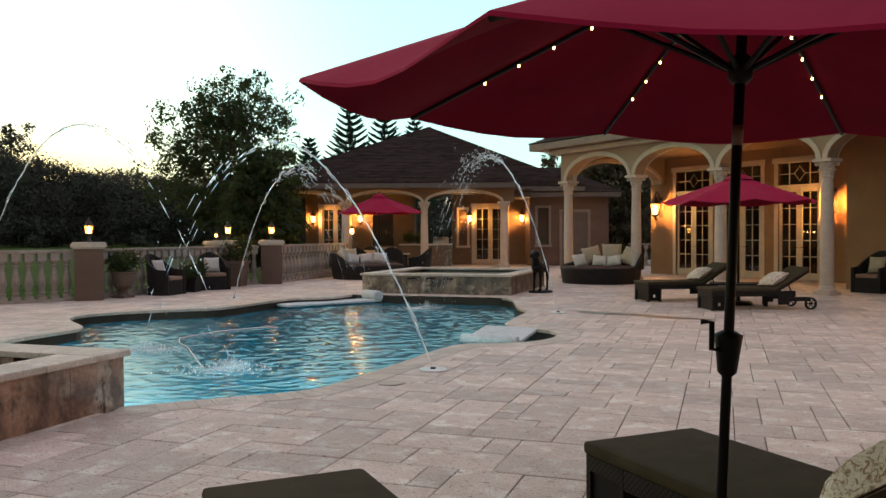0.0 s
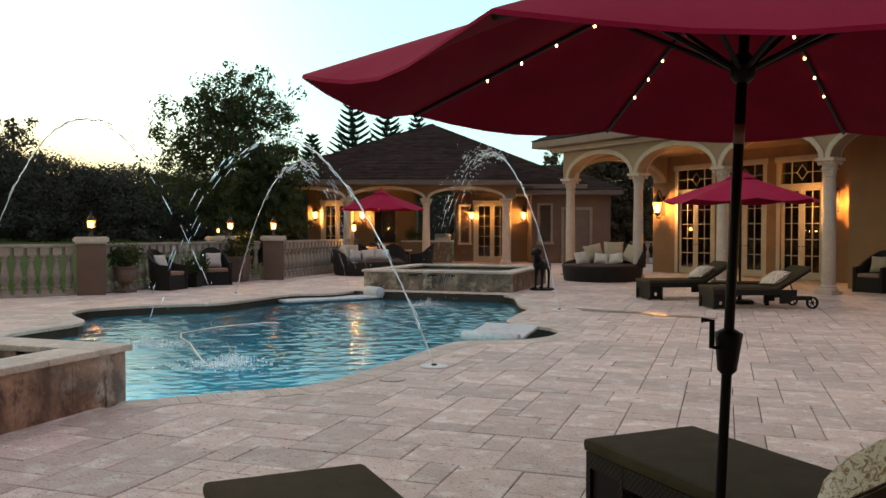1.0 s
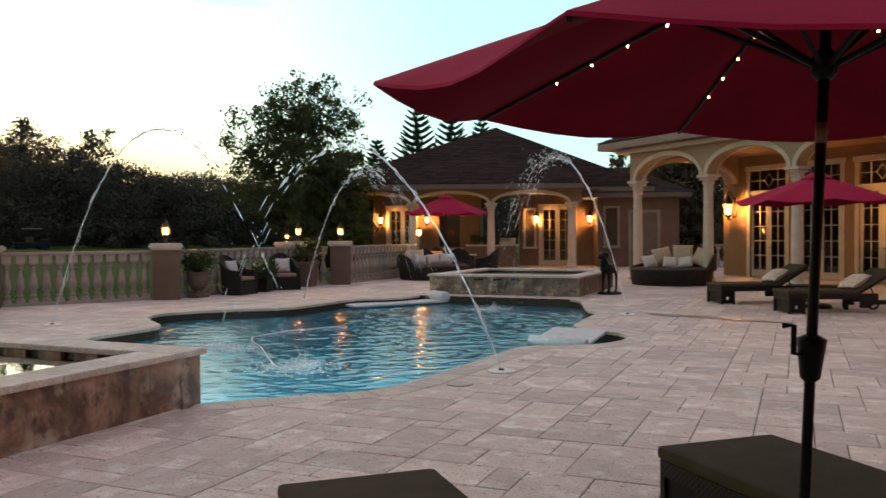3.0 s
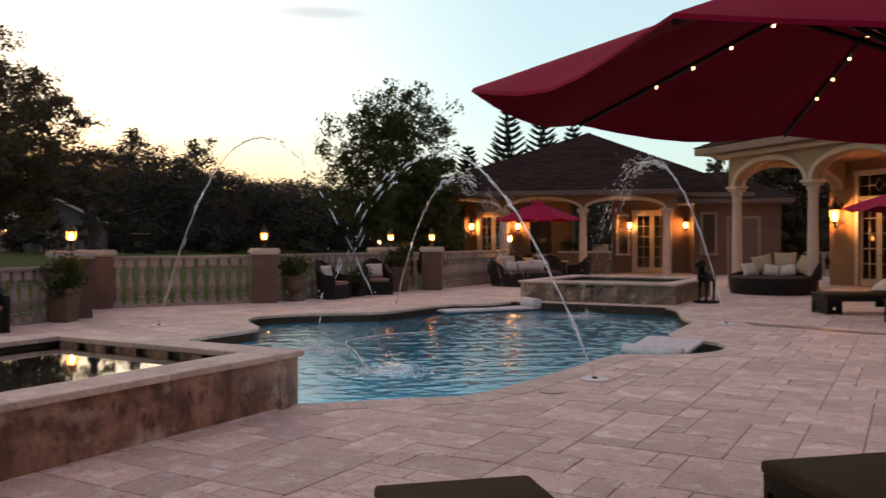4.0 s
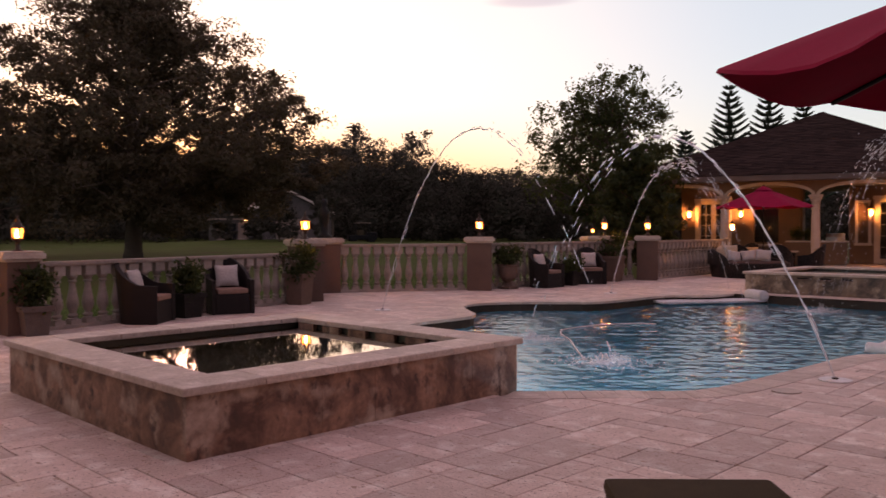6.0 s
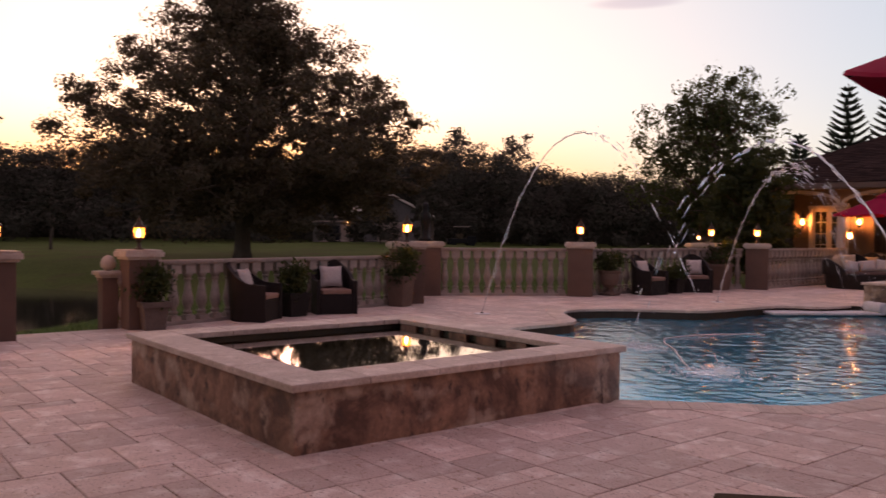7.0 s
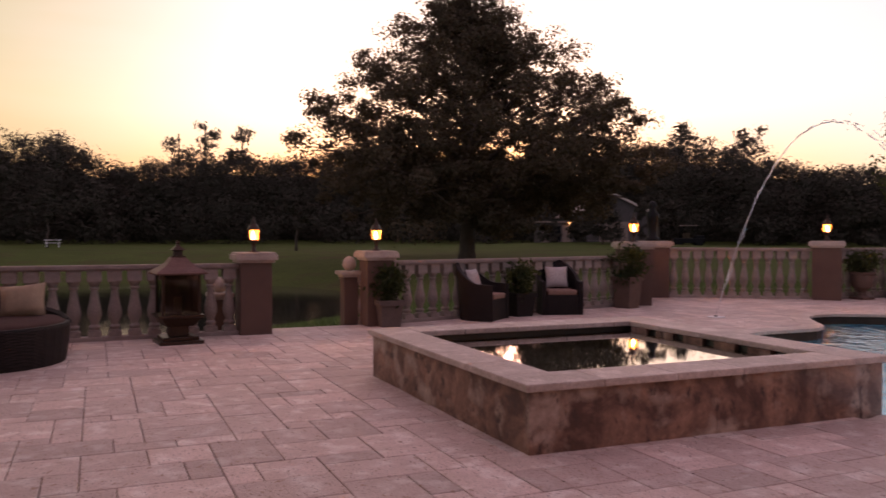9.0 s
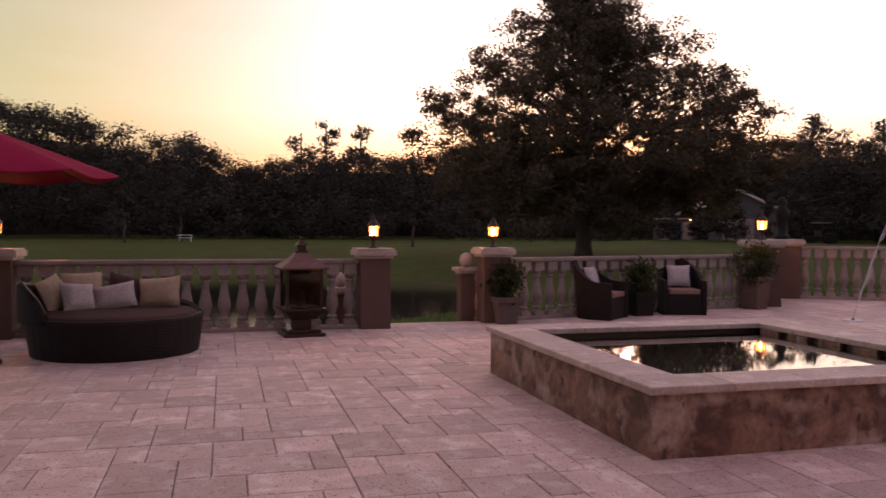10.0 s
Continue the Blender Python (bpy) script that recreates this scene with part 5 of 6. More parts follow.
under.f = [(i * 9 + j, i * 9 + j + 1, i * 9 + j + 10, i * 9 + j + 9) for i in range(8) for j in range(8)]
part("brown_underside", under, BROWNFAB, floral, "plain brown underside of the pillow", smooth=True)
lounger(pose(-1.76, 3.06, 0, 0, 0, -47), 0, "woven chaise lounge with a flat dark olive-brown cushion")
# on the house side of the pool
lounger(pose(-0.32, 16.2, 0, 0, 0, 24), 31, "woven chaise lounge with a dark cushion and wheels")
pillow(on_back(pose(-0.32, 16.2, 0, 0, 0, 24), 31, 0.16, -0.08, 8, 0.5, 0.5, 0.2), 0.42, 0.5, 0.17, PATTERN, "cream and brown patterned throw pillow on a lounger")
lounger(pose(-1.65, 17.92, 0, 0, 0, 30), 31, "woven chaise lounge with a dark cushion and wheels")
pillow(on_back(pose(-1.65, 17.92, 0, 0, 0, 30), 31, 0.16, -0.08, 8, 0.5, 0.5, 0.2), 0.42, 0.5, 0.17, PATTERN, "cream and brown patterned throw pillow on a lounger")
ut = thing("umbrella_table", pose(0.3, 17.45, 0), "dark woven side table round the umbrella pole", "side table")
part("tabletop", Geo().box(-0.55, -0.3, 0.4, 0.55, 0.3, 0.44), WICKER, ut, bevel=0.01)
for x, y in ((-0.5, -0.25), (0.5, -0.25), (-0.5, 0.25), (0.5, 0.25)):
    part("leg", Geo().box(x - 0.04, y - 0.04, 0, x + 0.04, y + 0.04, 0.4), WICKER, ut)
part("weight", Geo().lathe([(0.28, 0), (0.28, 0.04), (0.24, 0.07), (0.04, 0.08), (0.04, 0.3)], 24), BLACK, ut)


def daybed(m, r, label, low, high):
    """A round woven daybed; the back rises on one side and falls to the seat on the other."""
    t = thing("round_daybed", m, label, "daybed", "round daybeds")
    base = Geo().lathe([(r * 0.955, 0.0), (r * 0.965, 0.04), (r * 0.99, 0.2), (r * 1.01, 0.42), (r * 1.0, 0.45), (r * 0.96, 0.45)], 40)
    part("base", base, WICKER, t, smooth=False)
    part("mattress", Geo().lathe([(r * 0.2, 0.41), (r * 0.93, 0.41), (r * 0.95, 0.45), (r * 0.9, 0.485), (r * 0.3, 0.49)], 40), BROWNFAB, t, "brown round cushion", smooth=True)
    rings = []
    N = 40
    for i in range(N + 1):
        s = i / N
        a = radians(low + (high - low) * s)
        h = 0.44 + 0.46 * min(1.0, s / 0.14 + 0.02) ** 0.5 * (1 - s) ** 0.9
        ro, ri = r * 1.02 + (h - 0.43) * 0.16, r * 0.94 + (h - 0.43) * 0.14
        rings.append([(ro * math.cos(a), ro * math.sin(a), 0.40), (ro * math.cos(a), ro * math.sin(a), h), ((ro + ri) / 2 * math.cos(a), (ro + ri) / 2 * math.sin(a), h + 0.03), (ri * math.cos(a), ri * math.sin(a), h), (ri * math.cos(a), ri * math.sin(a), 0.40)])
    part("back", Geo().rings(rings), WICKER, t, "woven wrap-round back", smooth=False)
    return t


def heap(m, items):
    for k, (x, y, z, w, h, tilt, face, mat, label) in enumerate(items):
        pillow(m @ pose(x, y, z) @ pose(0, 0, 0, 0, 0, face) @ pose(0, 0, 0, -tilt, 0, 0) @ pose(0, 0, 0, 0, (k * 37 % 5 - 2) * 6, 0), w, h, 0.18, mat, label)


# the camera sees this one from its open side; local -y looks at the pool
DB1 = pose(-10.62, -1.45, 0, 0, 0, 78)
daybed(DB1, 0.98, "round dark woven daybed with a brown cushion by the balustrade", 240, 20)
heap(DB1, ((-0.8, 0.12, 0.66, 0.46, 0.44, 20, 78, TAN, "tan throw pillow on the round daybed"), (-0.58, 0.48, 0.7, 0.5, 0.44, 20, 35, TAN, "tan throw pillow on the round daybed"), (-0.1, 0.66, 0.67, 0.52, 0.4, 18, 6, BROWNFAB, "brown throw pillow on the round daybed"),
            (0.36, 0.5, 0.66, 0.54, 0.4, 18, -8, TAN, "tan throw pillow on the round daybed"), (-0.5, 0.12, 0.63, 0.42, 0.38, 28, 52, GREYISH, "small speckled grey pillow on the daybed"), (-0.14, 0.34, 0.62, 0.5, 0.34, 26, 10, GREYISH, "speckled grey lumbar pillow on the daybed")))
DB2 = pose(-3.4, 24.2, 0, 0, 0, 18)
daybed(DB2, 1.16, "round dark woven daybed with cushions in front of the loggia", -40, 170)
heap(DB2, ((-0.15, 0.6, 0.8, 0.58, 0.52, 18, 10, TAN, "tan throw pillow on the round daybed"), (0.45, 0.6, 0.86, 0.6, 0.56, 15, -8, TAN, "tan throw pillow on the round daybed"), (0.88, 0.15, 0.78, 0.62, 0.54, 26, -55, TAN, "tan throw pillow on the round daybed"),
            (-0.6, 0.1, 0.66, 0.45, 0.38, 22, 20, CREAM, "cream throw pillow on the round daybed"), (0.0, 0.15, 0.64, 0.42, 0.34, 30, -10, CREAM, "cream throw pillow on the round daybed"), (0.4, 0.1, 0.64, 0.46, 0.34, 30, -30, CREAM, "cream throw pillow on the round daybed")))


def armchair(m, label, pillow_mat=GREYISH, pillow_label="pale grey pillow on a woven armchair", group="woven armchairs"):
    """A woven tub chair with a rounded high back; it looks along local -y."""
    t = thing("wicker_armchair", m, label, "armchair", group)
    part("seat_base", Geo().box(-0.3, -0.32, 0.0, 0.3, 0.28, 0.36), WICKER, t, bevel=0.02)
    part("seat_cushion", Geo().box(-0.27, -0.33, 0.36, 0.27, 0.2, 0.45), SEAT, t, "pinkish brown seat cushion", bevel=0.03)
    rings = []
    for i in range(21):
        s = i / 20
        a = radians(-20 + 220 * s)
        k = math.sin(math.pi * s)
        h = 0.6 + 0.4 * k ** 1.6
        lean = 0.1 * k
        x, y = 0.36 * math.cos(a), 0.34 * math.sin(a)
        if i in (0, 20):
            y -= 0.22
        n = Vector((math.cos(a), math.sin(a), 0)) * 0.035
        b, tp = Vector((x, y, 0)), Vector((x, y + lean, h))
        rings.append([b + n, tp + n, tp - n, b - n])
    part("back", Geo().rings(rings), WICKER, t, "woven tub back", smooth=False)
    pillow(m @ pose(0, 0.17, 0.66) @ pose(0, 0, 0, -15), 0.42, 0.4, 0.15, pillow_mat, pillow_label)
    return t


def facing(x, y, dx, dy):
    return pose(x, y, 0, 0, 0, math.degrees(math.atan2(dy, dx)) + 90)


armchair(facing(-12.75, 5.9, 0.75, 0.66), "dark woven tub armchair with a pale pillow by the balustrade")
armchair(facing(-13.14, 7.65, 0.95, -0.3), "dark woven tub armchair with a pale pillow by the balustrade")
armchair(facing(-13.0, 16.75, 0.97, 0.05), "dark woven tub armchair with a pale pillow by the balustrade")
armchair(facing(-12.95, 18.7, 0.75, -0.66), "dark woven tub armchair with a pale pillow by the balustrade")
armchair(HOUSE @ pose(0.2, 1.6, 0), "dark woven armchair with a striped throw in the loggia", TAN, "striped tan pillow on the loggia armchair")


# ---- planters ----
def shrub(parent, z, r, h, seed, leaf=0.05, count=900, mat=LEAF):
    rng = random.Random(seed)
    g = Geo()
    for k in range(26):
        a, e = rng.uniform(0, 2 * math.pi), rng.uniform(0, 1)
        rr = r * math.sqrt(rng.uniform(0.1, 1)) * (0.75 + 0.4 * math.sin(math.pi * e))
        p = Vector((rr * math.cos(a), rr * math.sin(a), z + h * e))
        for _ in range(count // 26):
            d = Vector((rng.gauss(0, 1), rng.gauss(0, 1), rng.gauss(0, 1))) * 0.075
            u = Vector((rng.gauss(0, 1), rng.gauss(0, 1), rng.gauss(0, 1) + 0.4)).normalized()
            v = u.cross(Vector((rng.gauss(0, 1), rng.gauss(0, 1), rng.gauss(0, 1)))).normalized()
            s = leaf * rng.uniform(0.6, 1.3)
            q, n0 = p + d, len(g.v)
            g.v += [q, q + u * s + v * s * 0.4, q + u * s * 2, q + u * s - v * s * 0.4]
            g.f.append((n0, n0 + 1, n0 + 2, n0 + 3))
        if k % 3 == 0:
            g.tube([(0, 0, z - 0.05), p], [0.012, 0.005], 4)
    return part("plant", g, mat, parent, "bushy dark green leaves")


def urn(x, y, scale, seed, label):
    t = thing("urn_planter", pose(x, y, 0), label, "planter", "planters")
    s = scale
    part("urn", Geo().box(-0.2 * s, -0.2 * s, 0, 0.2 * s, 0.2 * s, 0.06 * s).lathe([(0.17 * s, 0.06 * s), (0.12 * s, 0.1 * s), (0.09 * s, 0.17 * s), (0.1 * s, 0.2 * s), (0.22 * s, 0.3 * s), (0.26 * s, 0.45 * s), (0.265 * s, 0.6 * s), (0.3 * s, 0.63 * s), (0.3 * s, 0.67 * s), (0.26 * s, 0.67 * s), (0.24 * s, 0.6 * s)], 24), CLAY, t)
    shrub(t, 0.68 * s, 0.3 * s, 0.42 * s, seed)
    return t


def square_pot(x, y, w, h, seed, turn, label, mat=POTSTONE, plant=0.55, r=0.3):
    t = thing("square_planter", pose(x, y, 0, 0, 0, turn), label, "planter", "planters")
    a, b = w * 0.4, w * 0.5
    g = Geo().rings([[(-k, -k, z), (k, -k, z), (k, k, z), (-k, k, z)] for k, z in ((a, 0), (b, h - 0.08), (b + 0.03, h - 0.08), (b + 0.03, h), (b - 0.03, h), (b - 0.03, h - 0.06))])
    part("pot", g, mat, t)
    shrub(t, h - 0.05, r, plant, seed, count=1100)
    return t


urn(-13.3, 15.62, 0.92, 3, "terracotta urn planted with a leafy shrub beside a pier")
square_pot(-12.34, 4.06, 0.37, 0.42, 5, 0, "square stone planter with a dark shrub beside a pier", plant=0.5, r=0.17)
square_pot(-13.6, 9.5, 0.42, 0.62, 6, 20, "square terracotta planter with a dark shrub beside a pier", CLAY, 0.55)
square_pot(-13.15, 20.05, 0.62, 0.72, 7, 15, "large square planter with a dark shrub beside a pier", CLAY, 0.6, 0.42)
square_pot(-12.99, 6.75, 0.42, 0.42, 8, 10, "dark square planter with a shrub between two armchairs", WICKER, 0.46, 0.22)
square_pot(-12.95, 17.75, 0.42, 0.4, 12, 10, "dark square planter with a low shrub between two armchairs", WICKER, 0.3)


# ---- big copper lantern ----
fl = thing("floor_lantern", pose(-11.6, 0.82, 0, 0, 0, 6) @ Matrix.Diagonal((0.86, 0.86, 0.97, 1.0)), "tall copper-roofed garden lantern standing by the balustrade", "lantern")
part("foot", Geo().box(-0.33, -0.33, 0, 0.33, 0.33, 0.05).box(-0.27, -0.27, 0.05, 0.27, 0.27, 0.1), BRONZE, fl, bevel=0.01)
part("stem", Geo().box(-0.14, -0.14, 0.1, 0.14, 0.14, 0.24), BRONZE, fl, bevel=0.01)
part("tray", Geo().rings([[(-k, -k, z), (k, -k, z), (k, k, z), (-k, k, z)] for k, z in ((0.2, 0.24), (0.3, 0.36), (0.34, 0.37), (0.34, 0.4))]), BRONZE, fl)
for x, y in ((-0.27, -0.27), (0.27, -0.27), (0.27, 0.27), (-0.27, 0.27)):
    part("corner_post", Geo().box(x - 0.02, y - 0.02, 0.4, x + 0.02, y + 0.02, 0.95), BRONZE, fl)
for a in range(4):
    part("pane", Geo().box(-0.25, -0.272, 0.41, 0.25, -0.268, 0.95), SMOKED, fl, at=pose(0, 0, 0, 0, 0, 90 * a))
part("roof", Geo().rings([[(-k, -k, z), (k, -k, z), (k, k, z), (-k, k, z)] for k, z in ((0.37, 0.95), (0.38, 0.97), (0.34, 1.0), (0.25, 1.05), (0.17, 1.11), (0.12, 1.17), (0.1, 1.18))]), COPPER, fl, "weathered copper roof")
part("top_vent", Geo().box(-0.1, -0.1, 1.18, 0.1, 0.1, 1.2).rings([[(-k, -k, z), (k, -k, z), (k, k, z), (-k, k, z)] for k, z in ((0.07, 1.2), (0.06, 1.27), (0.1, 1.28), (0.04, 1.33), (0.02, 1.36), (0.03, 1.38), (0.01, 1.41))]), BRONZE, fl)
part("candle", Geo().lathe([(0.06, 0.4), (0.06, 0.62), (0.05, 0.63)], 14), CREAM, fl)


# ---- stair newels at the gate ----
def newel(x, y, z=0.0):
    t = thing("stair_newel", pose(x, y, z), "small brown stair newel with a stone cap and ball", "newel", "stair newels")
    part("shaft", Geo().box(-0.12, -0.12, -0.4, 0.12, 0.12, 0.76), PIER, t, bevel=0.006)
    part("cap", Geo().box(-0.19, -0.19, 0.8, 0.19, 0.19, 0.86).box(-0.15, -0.15, 0.76, 0.15, 0.15, 0.8), CAST, t, bevel=0.006)
    part("ball", Geo().lathe([(0.01, 0.86), (0.06, 0.87), (0.105, 0.92), (0.115, 0.98), (0.09, 1.05), (0.05, 1.085), (0.004, 1.1)], 16), CAST, t, smooth=True)


newel(-12.95, 3.6)
sr = thing("stair_balustrade", pose(-12.82, 3.78, 0), "short cast-stone stair balustrade between newel and pier", "balustrade")
part("baluster", BAL, None, sr, at=Matrix.Translation((0, 0, -0.02)) @ Matrix.Diagonal((1.0, 1.0, 0.82, 1)))
part("rail", Geo().box(-0.16, -0.09, 0.79, 0.18, 0.09, 0.86, pose(0, 0, 0, 0, -18, 35)), BALU, sr, bevel=0.008)
newel(-12.95, 1.55, -0.3)
for k in range(4):
    tagged(part("gate_step", Geo().box(-12.98 - 0.32 * (k + 1), 2.15, -0.6, -12.98 - 0.32 * k, 3.7, -0.12 * (k + 1)), CAST, bevel=0.01), "pale stone step down to the lawn", "step", "gate steps", "structure")

# ---- statues: plain shapes ----
st = Geo()
st.lathe([(0.3, 0), (0.3, 0.03), (0.27, 0.05)], 24)
for x, y in ((-0.08, -0.2), (0.09, -0.2), (-0.09, 0.18), (0.09, 0.18)):
    st.tube([(x, y - 0.03, 0.05), (x, y, 0.1), (x, y + 0.01, 0.3), (x * 0.9, y + 0.03, 0.5), (x * 0.7, y + 0.02, 0.62)], [0.05, 0.03, 0.032, 0.05, 0.08], 8)
st.tube([(0, 0.3, 0.6), (0, 0.2, 0.62), (0, 0.0, 0.6), (0, -0.2, 0.64), (0, -0.28, 0.72)], [0.07, 0.13, 0.11, 0.15, 0.1], 12)
st.tube([(0, -0.24, 0.7), (0, -0.3, 0.84), (0, -0.32, 0.94)], [0.11, 0.075, 0.085], 10)
st.tube([(0, -0.26, 0.95), (0, -0.34, 0.97), (0, -0.44, 0.93), (0, -0.52, 0.9)], [0.06, 0.09, 0.06, 0.045], 10)
for s in (-1, 1):
    st.tube([(s * 0.06, -0.3, 1.0), (s * 0.1, -0.3, 0.97), (s * 0.105, -0.32, 0.88)], [0.03, 0.04, 0.015], 6)
st.tube([(0, 0.32, 0.62), (0, 0.4, 0.5), (0, 0.42, 0.3)], [0.03, 0.022, 0.01], 6)
tagged(part("dog_statue", st, BLACK, smooth=True, at=pose(-4.25, 19.8, 0.0, 0, 0, -14)), "dark standing dog statue on a round base by the raised basin", "statue")
fg = Geo().lathe([(0.17, 0), (0.17, 0.06), (0.11, 0.1), (0.1, 0.3), (0.13, 0.5), (0.15, 0.62), (0.07, 0.72), (0.09, 0.8), (0.085, 0.88), (0.02, 0.93)], 16)
tagged(part("pier_statue", fg, BLACK, smooth=True, at=pose(-15.75, 11.75, 1.3)), "dark garden statue standing on a terrace pier", "statue")


# ---- pool floats ----
def mat_float(m, length, width, roll, label):
    t = thing("pool_float", m, label, "pool float", "pool floats")
    part("mat", Geo().box(0, -width / 2, 0, length, width / 2, 0.05), FLOATFOAM, t, bevel=0.018)
    part("roll", Geo().lathe([(roll * 0.35, 0), (roll * 0.9, 0.0), (roll, 0.02), (roll, width - 0.02), (roll * 0.9, width), (roll * 0.35, width)], 18, Matrix.Translation((0, width / 2, roll)) @ pose(0, 0, 0, 90)), FLOATFOAM, t, smooth=True)


mat_float(pose(-3.2, 11.4, -0.15, 0, -7, 84), 0.95, 0.88, 0.07, "white rolled foam mat floating in the pool bay")
mat_float(pose(-7.95, 17.9, -0.14, 0, 0, 236), 2.4, 0.62, 0.13, "white rolled foam mat floating by the pool edge")

# ---- porch furniture ----
DB3 = pose(-11.15, 24.75, 0, 0, 0, 27)
daybed(DB3, 1.18, "large round woven daybed with tan and cream cushions by the cabana", 235, 10)
heap(DB3, ((-0.86, 0.1, 0.7, 0.56, 0.5, 18, 75, TAN, "tan throw pillow on the cabana daybed"), (-0.55, 0.6, 0.74, 0.6, 0.5, 15, 35, TAN, "tan throw pillow on the cabana daybed"),
           (-0.45, 0.1, 0.64, 0.44, 0.36, 24, 30, GREYISH, "speckled grey pillow on the cabana daybed"), (-0.02, 0.3, 0.65, 0.46, 0.36, 22, 8, GREYISH, "speckled grey pillow on the cabana daybed"), (0.42, 0.36, 0.66, 0.48, 0.38, 20, -10, GREYISH, "speckled grey pillow on the cabana daybed")))
table = thing("dining_table", pose(-11.75, 27.4, 0, 0, 0, 19), "outdoor dining table under the cabana umbrella", "table")
part("tabletop", Geo().box(-1.0, -0.55, 0.71, 1.0, 0.55, 0.75), TAN, table, bevel=0.01)
for x, y in ((-0.85, -0.4), (0.85, -0.4), (-0.85, 0.4), (0.85, 0.4)):
    part("leg", Geo().box(x - 0.04, y - 0.04, 0, x + 0.04, y + 0.04, 0.71), WICKER, table)
for x, y, dx, dy in ((-12.1, 26.4, 0.1, 0.95), (-11.0, 26.7, -0.2, 0.95), (-10.4, 27.7, -0.95, -0.2), (-12.6, 28.2, 0.4, -0.9)):
    armchair(facing(x, y, dx, dy), "dark woven dining armchair at the outdoor table", TAN, "tan pillow on a dining armchair", "dining armchairs")
hl = thing("hanging_lantern", pose(-12.75, 26.95, 1.42), "small lit lantern hanging from the umbrella by the cabana", "lantern")
part("cord", Geo().tube([(0, 0, 0.36), (0, 0, 0.82)], 0.006, 5), BLACK, hl)
part("base", Geo().lathe([(0.02, 0.0), (0.09, 0.02), (0.09, 0.04)], 6), BRONZE, hl)
part("glass", Geo().lathe([(0.08, 0.04), (0.09, 0.25)], 6), FLAME, hl, "glowing amber glass").visible_shadow = False
part("flame", Geo().lathe([(0.012, 0.05), (0.04, 0.1), (0.035, 0.16), (0.004, 0.22)], 8), WICK, hl).visible_shadow = False
part("cap", Geo().lathe([(0.11, 0.25), (0.1, 0.27), (0.03, 0.34), (0.01, 0.37)], 6), BRONZE, hl)
bbq = thing("grill_island", CAB @ pose(-0.1, 3.4, 0), "stone outdoor grill counter with a steel grill", "grill")
part("counter_base", Geo().box(-1.85, -0.35, 0, 0.45, 0.35, 0.94), CABSTUCCO, bbq, bevel=0.01)
part("worktop", Geo().box(-1.9, -0.4, 0.94, 0.5, 0.4, 1.0), COPING, bbq, bevel=0.01)
part("grill_hood", Geo().lathe([(0.2, -0.36), (0.25, -0.34), (0.25, 0.34), (0.2, 0.36)], 20, pose(0, 0.05, 1.06, 0, 90, 0)), STEEL, bbq, "polished steel grill hood", smooth=True)
part("hood_handle", Geo().tube([(-0.28, -0.18, 1.12), (-0.28, -0.26, 1.12), (0.28, -0.26, 1.12), (0.28, -0.18, 1.12)], 0.014, 6), STEEL, bbq)
for x, r, h, seed in ((-1.5, 0.16, 0.3, 91), (-0.95, 0.2, 0.22, 92)):
    cp = thing("counter_plant", CAB @ pose(-0.1 + x, 3.4, 1.0), "small leafy potted plant on the grill counter", "potted plant", "counter plants")
    part("pot", Geo().lathe([(0.07, 0), (0.1, 0.14), (0.11, 0.15), (0.09, 0.15)], 14), CLAY, cp)
    shrub(cp, 0.14, r, h, seed, 0.04, 1000)

# chandelier behind the third door
ch = thing("chandelier", HOUSE @ pose(-4.6, WALLV + 1.6, 1.35), "small lit chandelier inside the house", "chandelier")
part("stem", Geo().tube([(0, 0, 0.1), (0, 0, 2.7)], 0.012, 6), BRONZE, ch)
for k in range(8):
    q = math.pi * k / 4
    part("arm", Geo().tube([(0, 0, 0.15), (0.15 * math.cos(q), 0.15 * math.sin(q), 0.0), (0.27 * math.cos(q), 0.27 * math.sin(q), 0.08)], 0.01, 5), BRONZE, ch)
    part("bulb", Geo().lathe([(0.006, 0.08), (0.013, 0.1), (0.004, 0.135)], 8, Matrix.Translation((0.27 * math.cos(q), 0.27 * math.sin(q), 0))), BULB, ch, "lit candle bulb")

# ---- far things on the lawn ----
sx, sy = (-84 * math.sin(radians(55.3)), 84 * math.cos(radians(55.3)))
shed = thing("shed", pose(sx, sy, 0.1, 0, 0, 55.3 + 12) @ Matrix.Scale(0.92, 4), "grey metal barn with a low wing at the wood's edge", "shed")
part("wall", Geo().prism([(-4.6, 0), (4.6, 0), (4.6, 3.4), (0, 5.6), (-4.6, 3.4)], -10, 0, pose(0, 0, 0, 90, 0, 0)), METALSHED, shed)
part("roof", Geo().prism([(-4.95, 3.3), (0, 5.68), (4.95, 3.3), (4.95, 3.5), (0, 5.9), (-4.95, 3.5)], -10.3, 0.3, pose(0, 0, 0, 90, 0, 0)), FASCIA, shed)
part("wing", Geo().box(-8.0, 0.4, 0, -4.65, 6, 2.7), METALSHED, shed)
part("wing_roof", Geo().box(-8.25, 0.1, 2.7, -4.5, 6.3, 2.86), FASCIA, shed)
for x in (-7.5, -5.15):
    part("door", Geo().box(x - 0.45, 0.3, 0.5, x + 0.45, 0.38, 2.45), FASCIA, shed, "pale boarded door")
# black panel on the solid wall, for the darkness inside the doorway
part("opening_shade", Geo().box(-6.8, 0.34, 0.5, -5.8, 0.39, 2.3), BLACK, shed)
part("eave_light", Geo().box(-4.95, -0.1, 2.62, -4.55, 0.1, 2.7), BULB, shed, "small lit eave light")
